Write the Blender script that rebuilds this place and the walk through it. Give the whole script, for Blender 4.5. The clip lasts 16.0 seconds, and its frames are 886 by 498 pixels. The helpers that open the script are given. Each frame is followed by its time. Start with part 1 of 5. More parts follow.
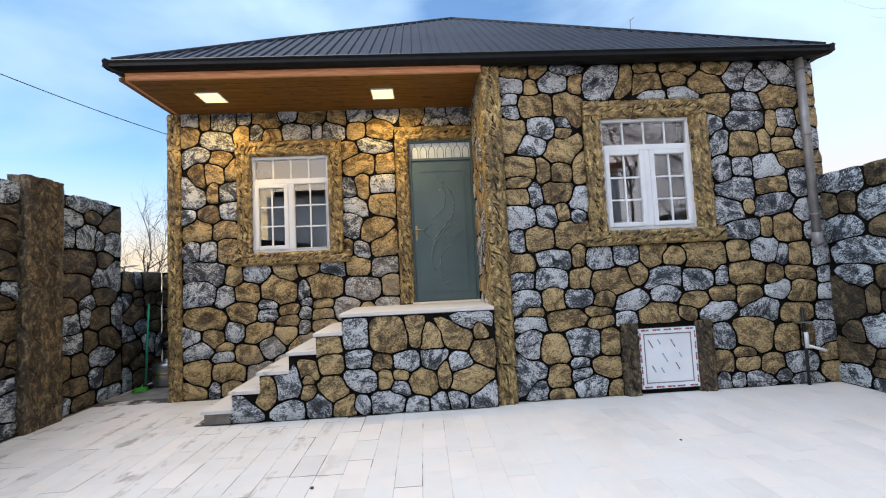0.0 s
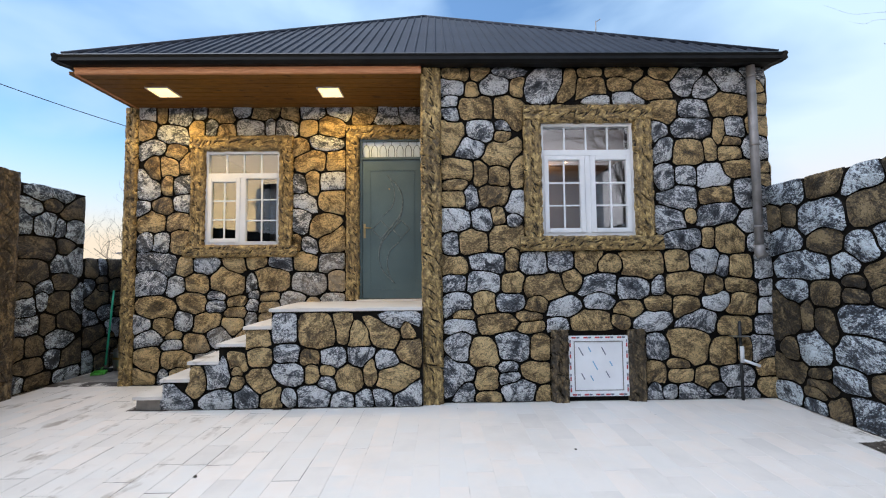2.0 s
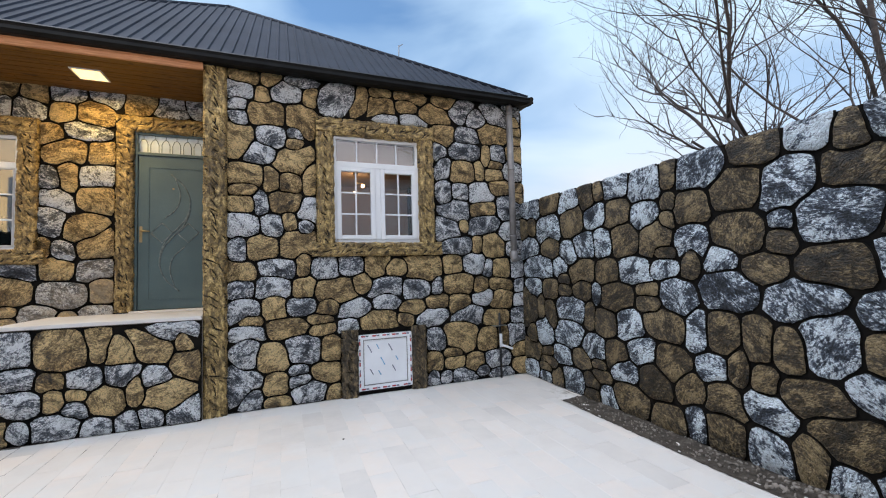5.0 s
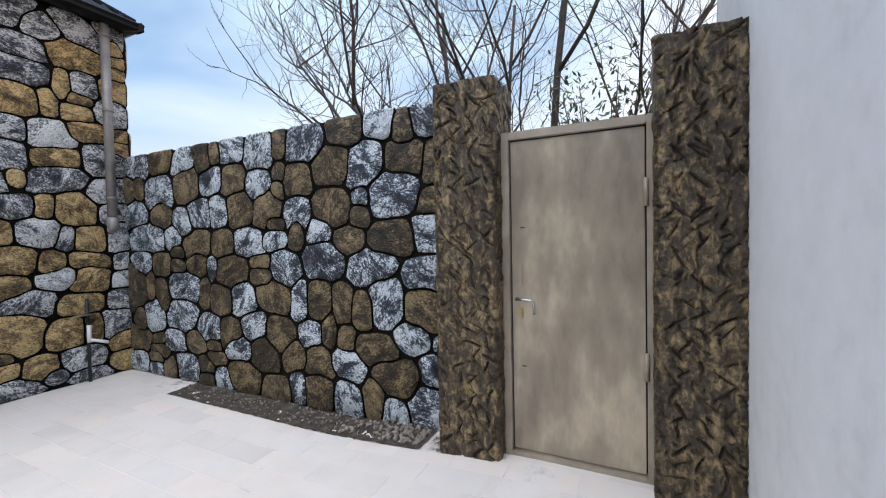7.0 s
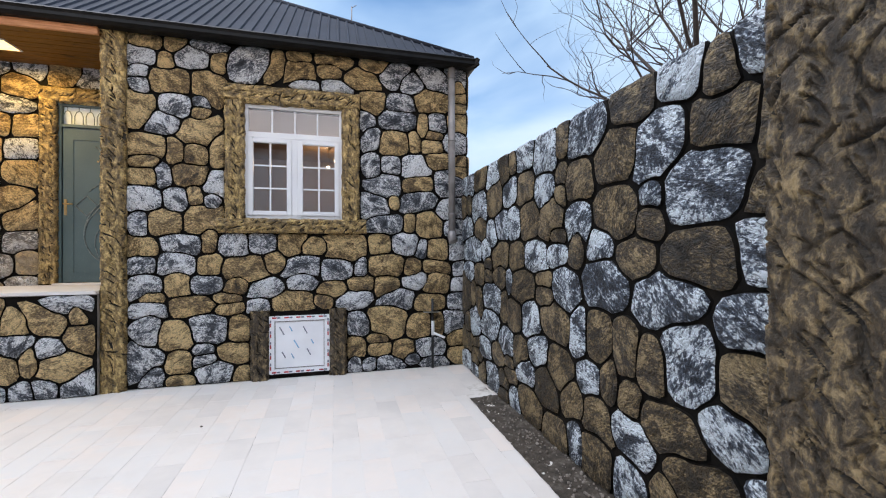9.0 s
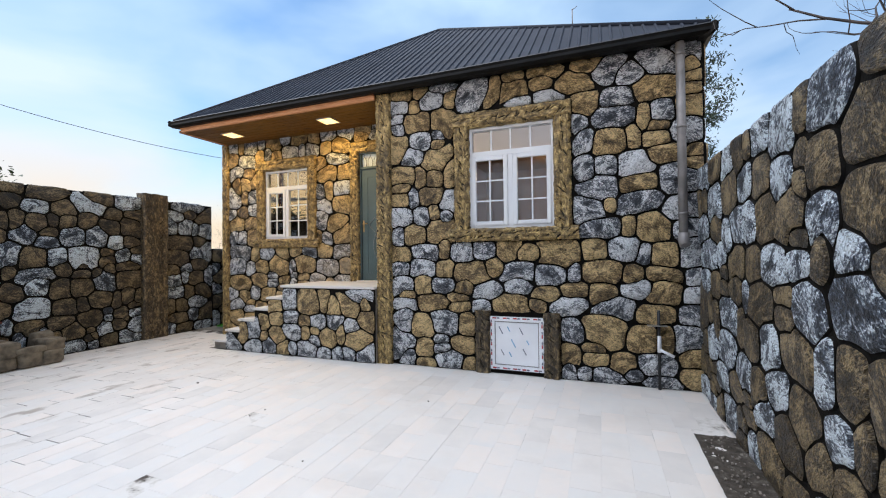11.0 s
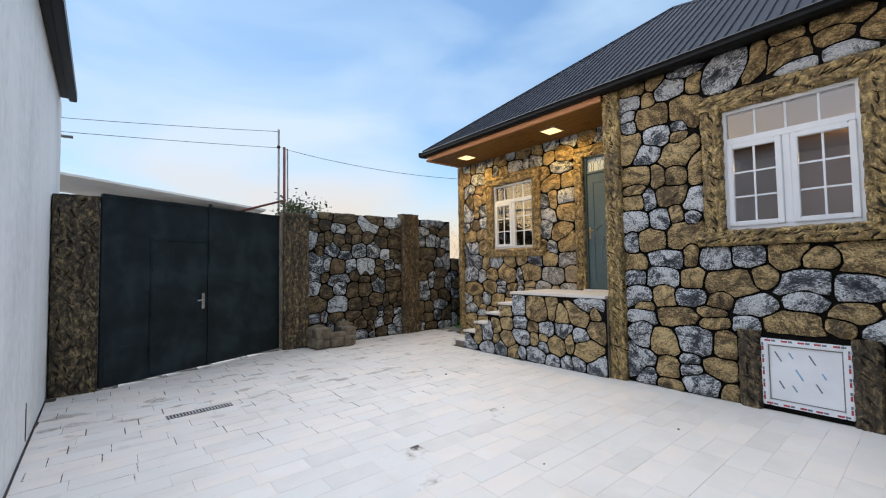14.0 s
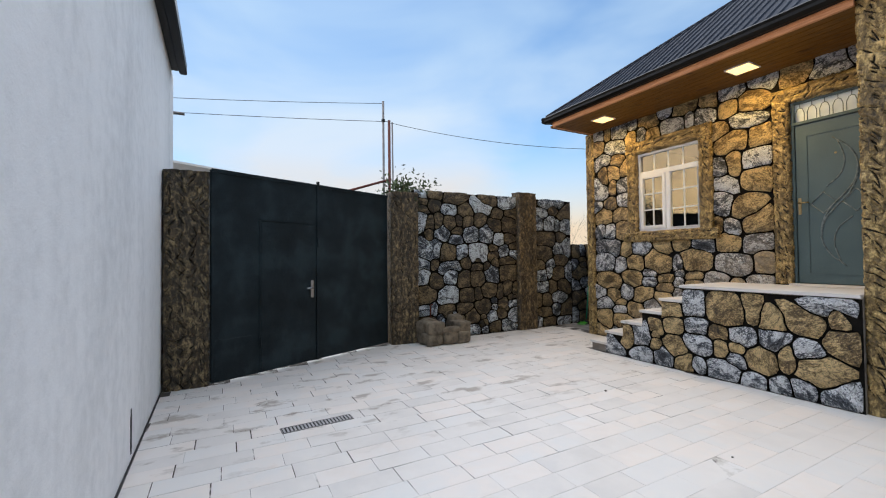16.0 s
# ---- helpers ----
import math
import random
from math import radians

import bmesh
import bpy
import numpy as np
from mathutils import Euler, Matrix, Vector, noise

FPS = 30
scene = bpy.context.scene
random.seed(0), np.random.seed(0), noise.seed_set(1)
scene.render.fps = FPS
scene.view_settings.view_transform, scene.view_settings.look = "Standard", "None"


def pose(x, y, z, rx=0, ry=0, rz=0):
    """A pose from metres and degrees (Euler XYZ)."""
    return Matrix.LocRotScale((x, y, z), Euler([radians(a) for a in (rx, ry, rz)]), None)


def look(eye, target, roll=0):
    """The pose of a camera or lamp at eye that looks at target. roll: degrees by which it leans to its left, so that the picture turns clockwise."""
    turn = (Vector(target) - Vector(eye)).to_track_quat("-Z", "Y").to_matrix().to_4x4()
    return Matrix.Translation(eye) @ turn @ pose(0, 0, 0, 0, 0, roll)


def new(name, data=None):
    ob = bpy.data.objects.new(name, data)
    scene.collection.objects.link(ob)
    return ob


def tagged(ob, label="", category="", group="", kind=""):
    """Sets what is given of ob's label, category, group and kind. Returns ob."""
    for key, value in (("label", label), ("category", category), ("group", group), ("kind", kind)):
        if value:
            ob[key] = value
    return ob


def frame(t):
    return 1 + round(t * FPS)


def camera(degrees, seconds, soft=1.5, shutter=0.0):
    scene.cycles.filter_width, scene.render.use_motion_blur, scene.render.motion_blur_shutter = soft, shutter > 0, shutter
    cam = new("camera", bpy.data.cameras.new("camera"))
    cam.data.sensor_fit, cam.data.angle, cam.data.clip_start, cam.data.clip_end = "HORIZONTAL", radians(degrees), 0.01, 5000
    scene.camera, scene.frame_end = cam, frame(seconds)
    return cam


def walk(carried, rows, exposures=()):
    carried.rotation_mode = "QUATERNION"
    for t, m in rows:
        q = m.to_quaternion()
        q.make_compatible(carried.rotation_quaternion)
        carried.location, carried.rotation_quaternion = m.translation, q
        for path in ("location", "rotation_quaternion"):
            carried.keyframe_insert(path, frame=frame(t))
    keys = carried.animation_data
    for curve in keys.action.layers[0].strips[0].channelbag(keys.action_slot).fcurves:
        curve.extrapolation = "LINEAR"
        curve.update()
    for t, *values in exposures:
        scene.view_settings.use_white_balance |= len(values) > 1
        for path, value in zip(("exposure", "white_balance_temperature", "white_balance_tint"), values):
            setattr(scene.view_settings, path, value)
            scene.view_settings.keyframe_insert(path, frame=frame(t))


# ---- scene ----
cam = camera(94.7, 16.0, 1.1)
METRES, EYE, TILT, LEAN, TURN = 6.5, 1.5, 0.0, 0.0, -2.0
PATH = [
    (0, (-0.047, -0.01, 1.451), (0.052, 1.983, 1.579), -2.8),
    (0.5, (0.26, -0.007, 1.471), (0.359, 1.987, 1.592), -1.9),
    (1, (0.502, 0.086, 1.451), (0.589, 2.08, 1.568), -1.1),
    (1.5, (0.704, 0.124, 1.479), (0.761, 2.12, 1.593), -0.6),
    (2, (0.879, -0.075, 1.482), (0.906, 1.922, 1.589), -0.6),
    (2.5, (0.924, -0.257, 1.509), (0.927, 1.74, 1.628), -0.9),
    (3, (0.883, -0.439, 1.499), (0.883, 1.558, 1.611), -1.3),
    (3.2, (0.875, -0.489, 1.499), (0.878, 1.508, 1.612), -1.4),
    (5.3, (1.666, -0.482, 1.491), (2.708, 1.223, 1.589), -1.8),
    (5.5, (1.758, -0.5, 1.484), (3.027, 1.044, 1.57), -1.9),
    (6, (1.834, -0.604, 1.466), (3.488, 0.521, 1.497), -2.0),
    (6.5, (1.913, -0.718, 1.466), (3.71, 0.159, 1.411), -1.7),
    (7, (2.102, -0.714, 1.454), (3.898, 0.165, 1.393), -1.2),
    (7.5, (2.364, -0.689, 1.481), (4.033, 0.413, 1.481), -0.8),
    (8, (2.657, -0.728, 1.487), (4.051, 0.706, 1.505), -0.6),
    (8.5, (2.876, -0.681, 1.484), (3.88, 1.049, 1.501), -0.5),
    (9, (3.105, -0.518, 1.486), (3.612, 1.416, 1.495), -0.2),
    (9.5, (3.313, -0.473, 1.492), (3.348, 1.526, 1.461), 0.0),
    (9.7, (3.372, -0.506, 1.523), (3.254, 1.49, 1.453), -0.3),
    (10, (3.536, -0.485, 1.514), (3.212, 1.488, 1.465), 0.1),
    (10.2, (3.57, -0.515, 1.518), (3.145, 1.439, 1.478), -0.1),
    (12.3, (3.93, -0.593, 1.535), (2.813, 1.059, 1.689), -0.1),
    (12.5, (3.942, -0.559, 1.555), (2.752, 1.042, 1.701), -0.2),
    (13, (3.897, -0.591, 1.525), (2.574, 0.902, 1.665), -0.2),
    (13.5, (3.77, -0.638, 1.526), (2.327, 0.742, 1.64), -0.6),
    (14, (3.591, -0.687, 1.517), (2.044, 0.577, 1.604), -0.9),
    (14.5, (3.352, -0.591, 1.508), (1.721, 0.564, 1.586), -1.2),
    (15, (2.972, -0.562, 1.495), (1.29, 0.518, 1.563), -1.3),
    (15.5, (2.586, -0.636, 1.49), (0.861, 0.375, 1.552), -1.0),
    (16, (2.198, -0.627, 1.465), (0.434, 0.314, 1.507), -0.6),
]
walk(cam, [(t, look(eye, target, roll)) for t, eye, target, roll in PATH], [(0, 0.58, 5820, 12), (3.2, 0.46, 5750, 11), (6.5, 0.50, 6130, 13), (8.0, 0.66, 6130, 14), (9.2, 0.62, 6080, 14), (12.4, 0.42, 5980, 11), (16, 0.29, 6080, 12)])

# ---- world and sun ----
SUN_EL, SUN_ROT = radians(66), radians(-90)
world = bpy.data.worlds.new("world")
scene.world = world
world.use_nodes = True
wn, wl = world.node_tree.nodes, world.node_tree.links
sky = wn.new("ShaderNodeTexSky")
sky.sky_type, sky.sun_disc, sky.sun_elevation, sky.sun_rotation = "NISHITA", False, SUN_EL, SUN_ROT
sky.air_density, sky.dust_density, sky.ozone_density = 1.0, 0.6, 0.25
tc = wn.new("ShaderNodeTexCoord")
mp = wn.new("ShaderNodeMapping")
mp.inputs["Scale"].default_value = (1.0, 1.0, 2.5)
mp.inputs["Location"].default_value = (1.3, 0.4, 0.2)
cn = wn.new("ShaderNodeTexNoise")
cn.inputs["Scale"].default_value, cn.inputs["Detail"].default_value = 1.7, 5.0
cn.inputs["Roughness"].default_value, cn.inputs["Distortion"].default_value = 0.46, 0.5
ramp = wn.new("ShaderNodeValToRGB")
ramp.color_ramp.elements[0].position, ramp.color_ramp.elements[1].position = 0.37, 0.66
mx = wn.new("ShaderNodeMix")
mx.data_type = "RGBA"
CLOUD = 6.3
# clouds: bluish white overhead, warmer towards the horizon
sep = wn.new("ShaderNodeSeparateXYZ")
wl.new(tc.outputs["Generated"], sep.inputs[0])
tint = wn.new("ShaderNodeValToRGB")
tint.color_ramp.elements[0].position, tint.color_ramp.elements[0].color = 0.07, (1.0, 0.80, 0.55, 1)
tint.color_ramp.elements[1].position, tint.color_ramp.elements[1].color = 0.5, (0.68, 0.87, 1.0, 1)
mid_tint = tint.color_ramp.elements.new(0.24)
mid_tint.color = (0.80, 0.90, 0.98, 1)
wl.new(sep.outputs["Z"], tint.inputs["Fac"])
gain = wn.new("ShaderNodeVectorMath")
gain.operation = "SCALE"
gain.inputs["Scale"].default_value = CLOUD
# sunset glow low in the south-west
glow_dir = wn.new("ShaderNodeVectorMath")
glow_dir.operation, glow_dir.inputs[1].default_value = "DOT_PRODUCT", (-0.62, -0.78, 0.0)
wl.new(tc.outputs["Generated"], glow_dir.inputs[0])
near = wn.new("ShaderNodeMapRange")
near.interpolation_type = "SMOOTHSTEP"
near.inputs["From Min"].default_value, near.inputs["From Max"].default_value = 0.80, 0.98
wl.new(glow_dir.outputs["Value"], near.inputs["Value"])
low = wn.new("ShaderNodeMapRange")
low.interpolation_type = "SMOOTHSTEP"
low.inputs["From Min"].default_value, low.inputs["From Max"].default_value = 0.50, 0.10
wl.new(sep.outputs["Z"], low.inputs["Value"])
dusk = wn.new("ShaderNodeMath")
dusk.operation = "MULTIPLY"
wl.new(near.outputs[0], dusk.inputs[0])
wl.new(low.outputs[0], dusk.inputs[1])
warm = wn.new("ShaderNodeMix")
warm.data_type = "RGBA"
warm.inputs["B"].default_value = (2.9, 2.0, 0.95, 1)
wl.new(dusk.outputs[0], warm.inputs["Factor"])
# and the bright veil of cloud that fills the southern sky
south_dir = wn.new("ShaderNodeVectorMath")
south_dir.operation, south_dir.inputs[1].default_value = "DOT_PRODUCT", (0.15, -0.98, 0.0)
wl.new(tc.outputs["Generated"], south_dir.inputs[0])
south = wn.new("ShaderNodeMapRange")
south.interpolation_type = "SMOOTHSTEP"
south.inputs["From Min"].default_value, south.inputs["From Max"].default_value = -0.15, 0.75
wl.new(south_dir.outputs["Value"], south.inputs["Value"])
high = wn.new("ShaderNodeMapRange")
high.interpolation_type = "SMOOTHSTEP"
high.inputs["From Min"].default_value, high.inputs["From Max"].default_value = 0.85, 0.35
wl.new(sep.outputs["Z"], high.inputs["Value"])
veil = wn.new("ShaderNodeMath")
veil.operation = "MULTIPLY"
wl.new(south.outputs[0], veil.inputs[0])
wl.new(high.outputs[0], veil.inputs[1])
pale = wn.new("ShaderNodeMix")
pale.data_type = "RGBA"
pale.inputs["B"].default_value = (1.50, 1.40, 1.36, 1)
wl.new(veil.outputs[0], pale.inputs["Factor"])
wl.new(tint.outputs["Color"], pale.inputs["A"])
wl.new(pale.outputs["Result"], warm.inputs["A"])
wl.new(warm.outputs["Result"], gain.inputs[0])
wl.new(gain.outputs[0], mx.inputs["B"])
wl.new(tc.outputs["Generated"], mp.inputs["Vector"])
wl.new(mp.outputs["Vector"], cn.inputs["Vector"])
east = wn.new("ShaderNodeMapRange")
east.inputs["From Min"].default_value, east.inputs["From Max"].default_value, east.inputs["To Max"].default_value = 0.15, 1.0, 0.16
wl.new(sep.outputs["X"], east.inputs["Value"])
bank = wn.new("ShaderNodeMath")
bank.operation = "ADD"
wl.new(cn.outputs["Fac"], bank.inputs[0])
wl.new(east.outputs[0], bank.inputs[1])
wl.new(bank.outputs[0], ramp.inputs["Fac"])
haze = wn.new("ShaderNodeMapRange")
haze.inputs["From Min"].default_value, haze.inputs["From Max"].default_value = 0.26, 0.06
wl.new(sep.outputs["Z"], haze.inputs["Value"])
most = wn.new("ShaderNodeMath")
most.operation = "MAXIMUM"
wl.new(ramp.outputs["Color"], most.inputs[0])
wl.new(haze.outputs[0], most.inputs[1])
most_dusk = wn.new("ShaderNodeMath")
most_dusk.operation = "MAXIMUM"
wl.new(most.outputs[0], most_dusk.inputs[0])
covered = wn.new("ShaderNodeMath")
covered.operation = "MAXIMUM"
wl.new(dusk.outputs[0], covered.inputs[0])
wl.new(veil.outputs[0], covered.inputs[1])
wl.new(covered.outputs[0], most_dusk.inputs[1])
wl.new(most_dusk.outputs[0], mx.inputs["Factor"])
blue = wn.new("ShaderNodeMix")
blue.data_type, blue.blend_type = "RGBA", "MULTIPLY"
blue.inputs["Factor"].default_value = 1.0
blue.inputs["B"].default_value = (0.90, 1.06, 1.06, 1)
wl.new(sky.outputs["Color"], blue.inputs["A"])
wl.new(blue.outputs["Result"], mx.inputs["A"])
bg = wn["Background"]
wl.new(mx.outputs["Result"], bg.inputs["Color"])
bg.inputs["Strength"].default_value = 0.12

sun = new("sun", bpy.data.lights.new("sun", "SUN"))
sun.data.energy, sun.data.angle, sun.data.color = 2.0, radians(80), (1.0, 0.96, 0.91)
sun.matrix_world = look((0, 0, 0), (-math.sin(SUN_ROT) * math.cos(SUN_EL), -math.cos(SUN_ROT) * math.cos(SUN_EL), -math.sin(SUN_EL)))


# ---- materials ----
class Mat:
    """A node material under construction."""

    def __init__(self, name, rough=0.6, metal=0.0):
        self.m = bpy.data.materials.new(name)
        self.m.use_nodes = True
        self.t = self.m.node_tree
        self.bsdf = self.t.nodes["Principled BSDF"]
        self.bsdf.inputs["Roughness"].default_value = rough
        self.bsdf.inputs["Metallic"].default_value = metal
        self.vec = self.node("ShaderNodeTexCoord").outputs["Object"]
        self.rand = self.node("ShaderNodeObjectInfo").outputs["Random"]

    def node(self, kind, **ins):
        n = self.t.nodes.new(kind)
        for k, v in ins.items():
            self.put(n.inputs[k.replace("_", " ")], v)
        return n

    def put(self, socket, v):
        if isinstance(v, bpy.types.NodeSocket):
            self.t.links.new(v, socket)
        else:
            socket.default_value = v

    def math(self, op, a, b=0.0, clamp=False):
        n = self.node("ShaderNodeMath")
        n.operation, n.use_clamp = op, clamp
        self.put(n.inputs[0], a)
        self.put(n.inputs[1], b)
        return n.outputs[0]

    def shift(self):
        """Object coordinates moved and turned by the object's own random number."""
        n = self.node("ShaderNodeVectorMath")
        n.operation = "ADD"
        self.put(n.inputs[0], self.vec)
        self.put(n.inputs[1], self.math("MULTIPLY", self.rand, 57.0))
        return n.outputs[0]

    def noise(self, scale, detail=4.0, rough=0.55, vec=None, stretch=None, spin=None, distort=0.0):
        v = vec or self.vec
        if spin is not None:
            r = self.node("ShaderNodeVectorRotate", Vector=v, Angle=spin)
            r.rotation_type = "Y_AXIS"
            v = r.outputs[0]
        if stretch:
            v = self.node("ShaderNodeMapping", Vector=v, Scale=stretch).outputs[0]
        return self.node("ShaderNodeTexNoise", Vector=v, Scale=scale, Detail=detail, Roughness=rough, Distortion=distort).outputs["Fac"]

    def ramp(self, fac, *stops):
        n = self.node("ShaderNodeValToRGB", Fac=fac)
        e = n.color_ramp.elements
        while len(e) < len(stops):
            e.new(0.5)
        for el, (p, c) in zip(e, stops):
            el.position, el.color = p, (*c, 1) if len(c) == 3 else c
        return n.outputs["Color"]

    def mix(self, fac, a, b, blend="MIX"):
        n = self.node("ShaderNodeMix")
        n.data_type, n.blend_type = "RGBA", blend
        self.put(n.inputs["Factor"], fac)
        for k, v in (("A", a), ("B", b)):
            self.put(n.inputs[k], (*v, 1) if isinstance(v, tuple) and len(v) == 3 else v)
        return n.outputs["Result"]

    def done(self, color, bump=None, strength=0.5, dist=0.01, rough=None):
        self.put(self.bsdf.inputs["Base Color"], (*color, 1) if isinstance(color, tuple) and len(color) == 3 else color)
        if bump is not None:
            b = self.node("ShaderNodeBump", Height=bump, Strength=strength, Distance=dist)
            self.put(self.bsdf.inputs["Normal"], b.outputs[0])
        if rough is not None:
            self.put(self.bsdf.inputs["Roughness"], rough)
        return self.m


def gray(v):
    return (v, v, v)


def stone_paint(name, low, mid, high, cover, soft):
    """Moulded render stone: the hollows' shade put into the colour, dry-brushed paint on strokes that run in from the
    edge.
    """
    m = Mat(name, 0.55)
    v = m.shift()
    def vec(op, a, b):
        n = m.node("ShaderNodeVectorMath")
        n.operation = op
        m.put(n.inputs[0], a)
        if b is not None:
            m.put(n.inputs["Scale"] if op == "SCALE" else n.inputs[1], b)
        return n
    spin = m.math("MULTIPLY", m.math("SUBTRACT", m.node("ShaderNodeTexWhiteNoise", Vector=m.node("ShaderNodeCombineXYZ", X=m.rand).outputs[0]).outputs["Value"], 0.5), 2.2)
    out = vec("LENGTH", m.vec, None).outputs["Value"]
    rim = m.node("ShaderNodeMapRange", Value=out, From_Min=0.05, From_Max=0.15).outputs[0]
    ray = vec("ADD", vec("ADD", vec("SCALE", vec("NORMALIZE", m.vec, None).outputs[0], 0.55).outputs[0], m.math("MULTIPLY", m.rand, 57.0)).outputs[0], m.vec).outputs[0]
    brushed = m.noise(11.0, 4, 0.62, ray, None, None, 0.4)
    patch = m.noise(5.0, 4, 0.55, v, (1.0, 1.0, 1.7), spin, 0.8)
    fine = m.noise(42.0, 4, 0.65, v, (1.0, 1.0, 1.8), spin, 0.6)
    mark = m.math("ADD", m.math("MULTIPLY", patch, m.math("SUBTRACT", 1.0, m.math("MULTIPLY", rim, 0.5))), m.math("MULTIPLY", brushed, m.math("MULTIPLY", rim, 0.5)))
    f = m.math("ADD", m.math("MULTIPLY", mark, 0.58), m.math("MULTIPLY", fine, 0.42))
    f = m.math("ADD", f, m.math("MULTIPLY", m.math("SUBTRACT", m.noise(31.0, 0, 0.5, m.node("ShaderNodeCombineXYZ", X=m.rand).outputs[0]), 0.5), 0.16))
    col = m.ramp(f, (cover - soft, low), (cover, mid), (cover + soft * 0.8, high))
    # creases cut by the trowel, their shade painted in with the low colour
    cut = m.math("ABSOLUTE", m.math("SUBTRACT", m.noise(15.0, 3, 0.6, v, (0.85, 0.85, 1.4), spin, 1.6), 0.5))
    crease = m.ramp(cut, (0.0, gray(0.6)), (0.030, gray(0)))
    col = m.mix(crease, col, low)
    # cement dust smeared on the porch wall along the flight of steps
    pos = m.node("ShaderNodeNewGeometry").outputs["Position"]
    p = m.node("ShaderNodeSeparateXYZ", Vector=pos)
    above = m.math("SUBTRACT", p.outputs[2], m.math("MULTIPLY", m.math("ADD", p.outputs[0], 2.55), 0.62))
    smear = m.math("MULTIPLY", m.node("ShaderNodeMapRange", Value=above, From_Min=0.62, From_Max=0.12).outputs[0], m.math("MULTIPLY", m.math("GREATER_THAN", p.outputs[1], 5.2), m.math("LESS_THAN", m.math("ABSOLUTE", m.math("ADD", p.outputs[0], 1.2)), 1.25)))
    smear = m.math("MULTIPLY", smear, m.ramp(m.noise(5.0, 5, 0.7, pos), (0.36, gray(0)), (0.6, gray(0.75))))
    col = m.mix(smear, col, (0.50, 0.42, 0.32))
    lumps = m.noise(12.0, 3, 0.55, v, None, spin, 0.5)
    height = m.math("ADD", m.math("ADD", m.math("MULTIPLY", fine, 0.6), lumps), m.math("MINIMUM", m.math("MULTIPLY", cut, 3.0), 0.4))
    return m.done(col, height, 1.0, 0.045, m.ramp(f, (0.3, gray(0.36)), (0.7, gray(0.58))))


# the _YARD pair are darker copies of BROWN and GREY, for the yard walls
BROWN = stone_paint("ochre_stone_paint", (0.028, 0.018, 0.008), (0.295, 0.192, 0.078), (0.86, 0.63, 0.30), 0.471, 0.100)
BROWN_YARD = stone_paint("darker_brown_stone_paint", (0.011, 0.008, 0.004), (0.085, 0.059, 0.028), (0.36, 0.265, 0.135), 0.487, 0.095)
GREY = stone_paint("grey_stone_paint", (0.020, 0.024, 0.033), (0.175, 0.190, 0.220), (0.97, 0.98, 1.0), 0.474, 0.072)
GREY_YARD = stone_paint("darker_grey_stone_paint", (0.012, 0.016, 0.023), (0.095, 0.120, 0.165), (0.86, 0.94, 1.0), 0.482, 0.068)


def bark_paint(name, low, mid, high):
    m = Mat(name, 0.34)
    a = m.noise(11.0, 6, 0.68, None, (2.0, 2.0, 1.0), None, 0.4)
    b = m.noise(2.6, 3, 0.5)
    fine = m.noise(52.0, 5, 0.7)
    f = m.math("ADD", m.math("MULTIPLY", a, 0.55), m.math("ADD", m.math("MULTIPLY", b, 0.2), m.math("MULTIPLY", fine, 0.25)))
    col = m.ramp(f, (0.40, low), (0.50, mid), (0.60, high))
    return m.done(col, m.math("ADD", a, m.math("MULTIPLY", fine, 0.5)), 0.9, 0.022)


BARK = bark_paint("ochre_bark_paint", (0.045, 0.029, 0.011), (0.25, 0.168, 0.060), (0.74, 0.54, 0.22))
BARK_DARK = bark_paint("dark_bark_paint", (0.013, 0.009, 0.005), (0.066, 0.046, 0.024), (0.34, 0.245, 0.120))

m = Mat("black_joint_paint", 0.8)
m.bsdf.inputs["Specular IOR Level"].default_value = 0.12
JOINT = m.done(m.ramp(m.noise(9.0), (0.35, (0.003, 0.003, 0.003)), (0.75, (0.013, 0.010, 0.007))), m.noise(70.0), 0.5, 0.006)

# dark material for the faces deep in a carved gouge
m = Mat("dark_gouge_faces", 0.65)
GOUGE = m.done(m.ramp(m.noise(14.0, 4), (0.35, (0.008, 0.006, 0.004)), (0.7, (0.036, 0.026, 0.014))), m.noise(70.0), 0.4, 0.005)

m = Mat("travertine_tile", 0.5)
v = m.shift()
tone = m.math("ADD", m.math("MULTIPLY", m.noise(2.2, 4, 0.6, v), 0.6), m.math("MULTIPLY", m.rand, 0.42))
col = m.ramp(tone, (0.25, (0.65, 0.615, 0.58)), (0.42, (0.735, 0.69, 0.645)), (0.55, (0.71, 0.685, 0.655)), (0.68, (0.77, 0.70, 0.64)), (0.8, (0.77, 0.735, 0.70)))
wear = m.noise(0.9, 5, 0.65, m.node("ShaderNodeNewGeometry").outputs["Position"])
col = m.mix(m.math("MULTIPLY", m.ramp(wear, (0.50, gray(0)), (0.75, gray(1))), 0.35), col, (0.52, 0.47, 0.42))
place = m.node("ShaderNodeSeparateXYZ", Vector=m.node("ShaderNodeNewGeometry").outputs["Position"]).outputs[0]
spot = m.ramp(m.noise(3.1, 5, 0.6, m.node("ShaderNodeNewGeometry").outputs["Position"], (1.6, 0.8, 1.0)), (0.57, gray(0)), (0.66, gray(0.8)))
west = m.node("ShaderNodeMapRange", Value=place, From_Min=-0.6, From_Max=-1.6).outputs[0]
col = m.mix(m.math("MULTIPLY", spot, west), col, (0.33, 0.28, 0.23))
TILE = m.done(col, m.noise(45.0, 5, 0.6, v), 0.15, 0.004, m.ramp(m.noise(4.0, 3, 0.5, v), (0.3, gray(0.38)), (0.7, gray(0.6))))

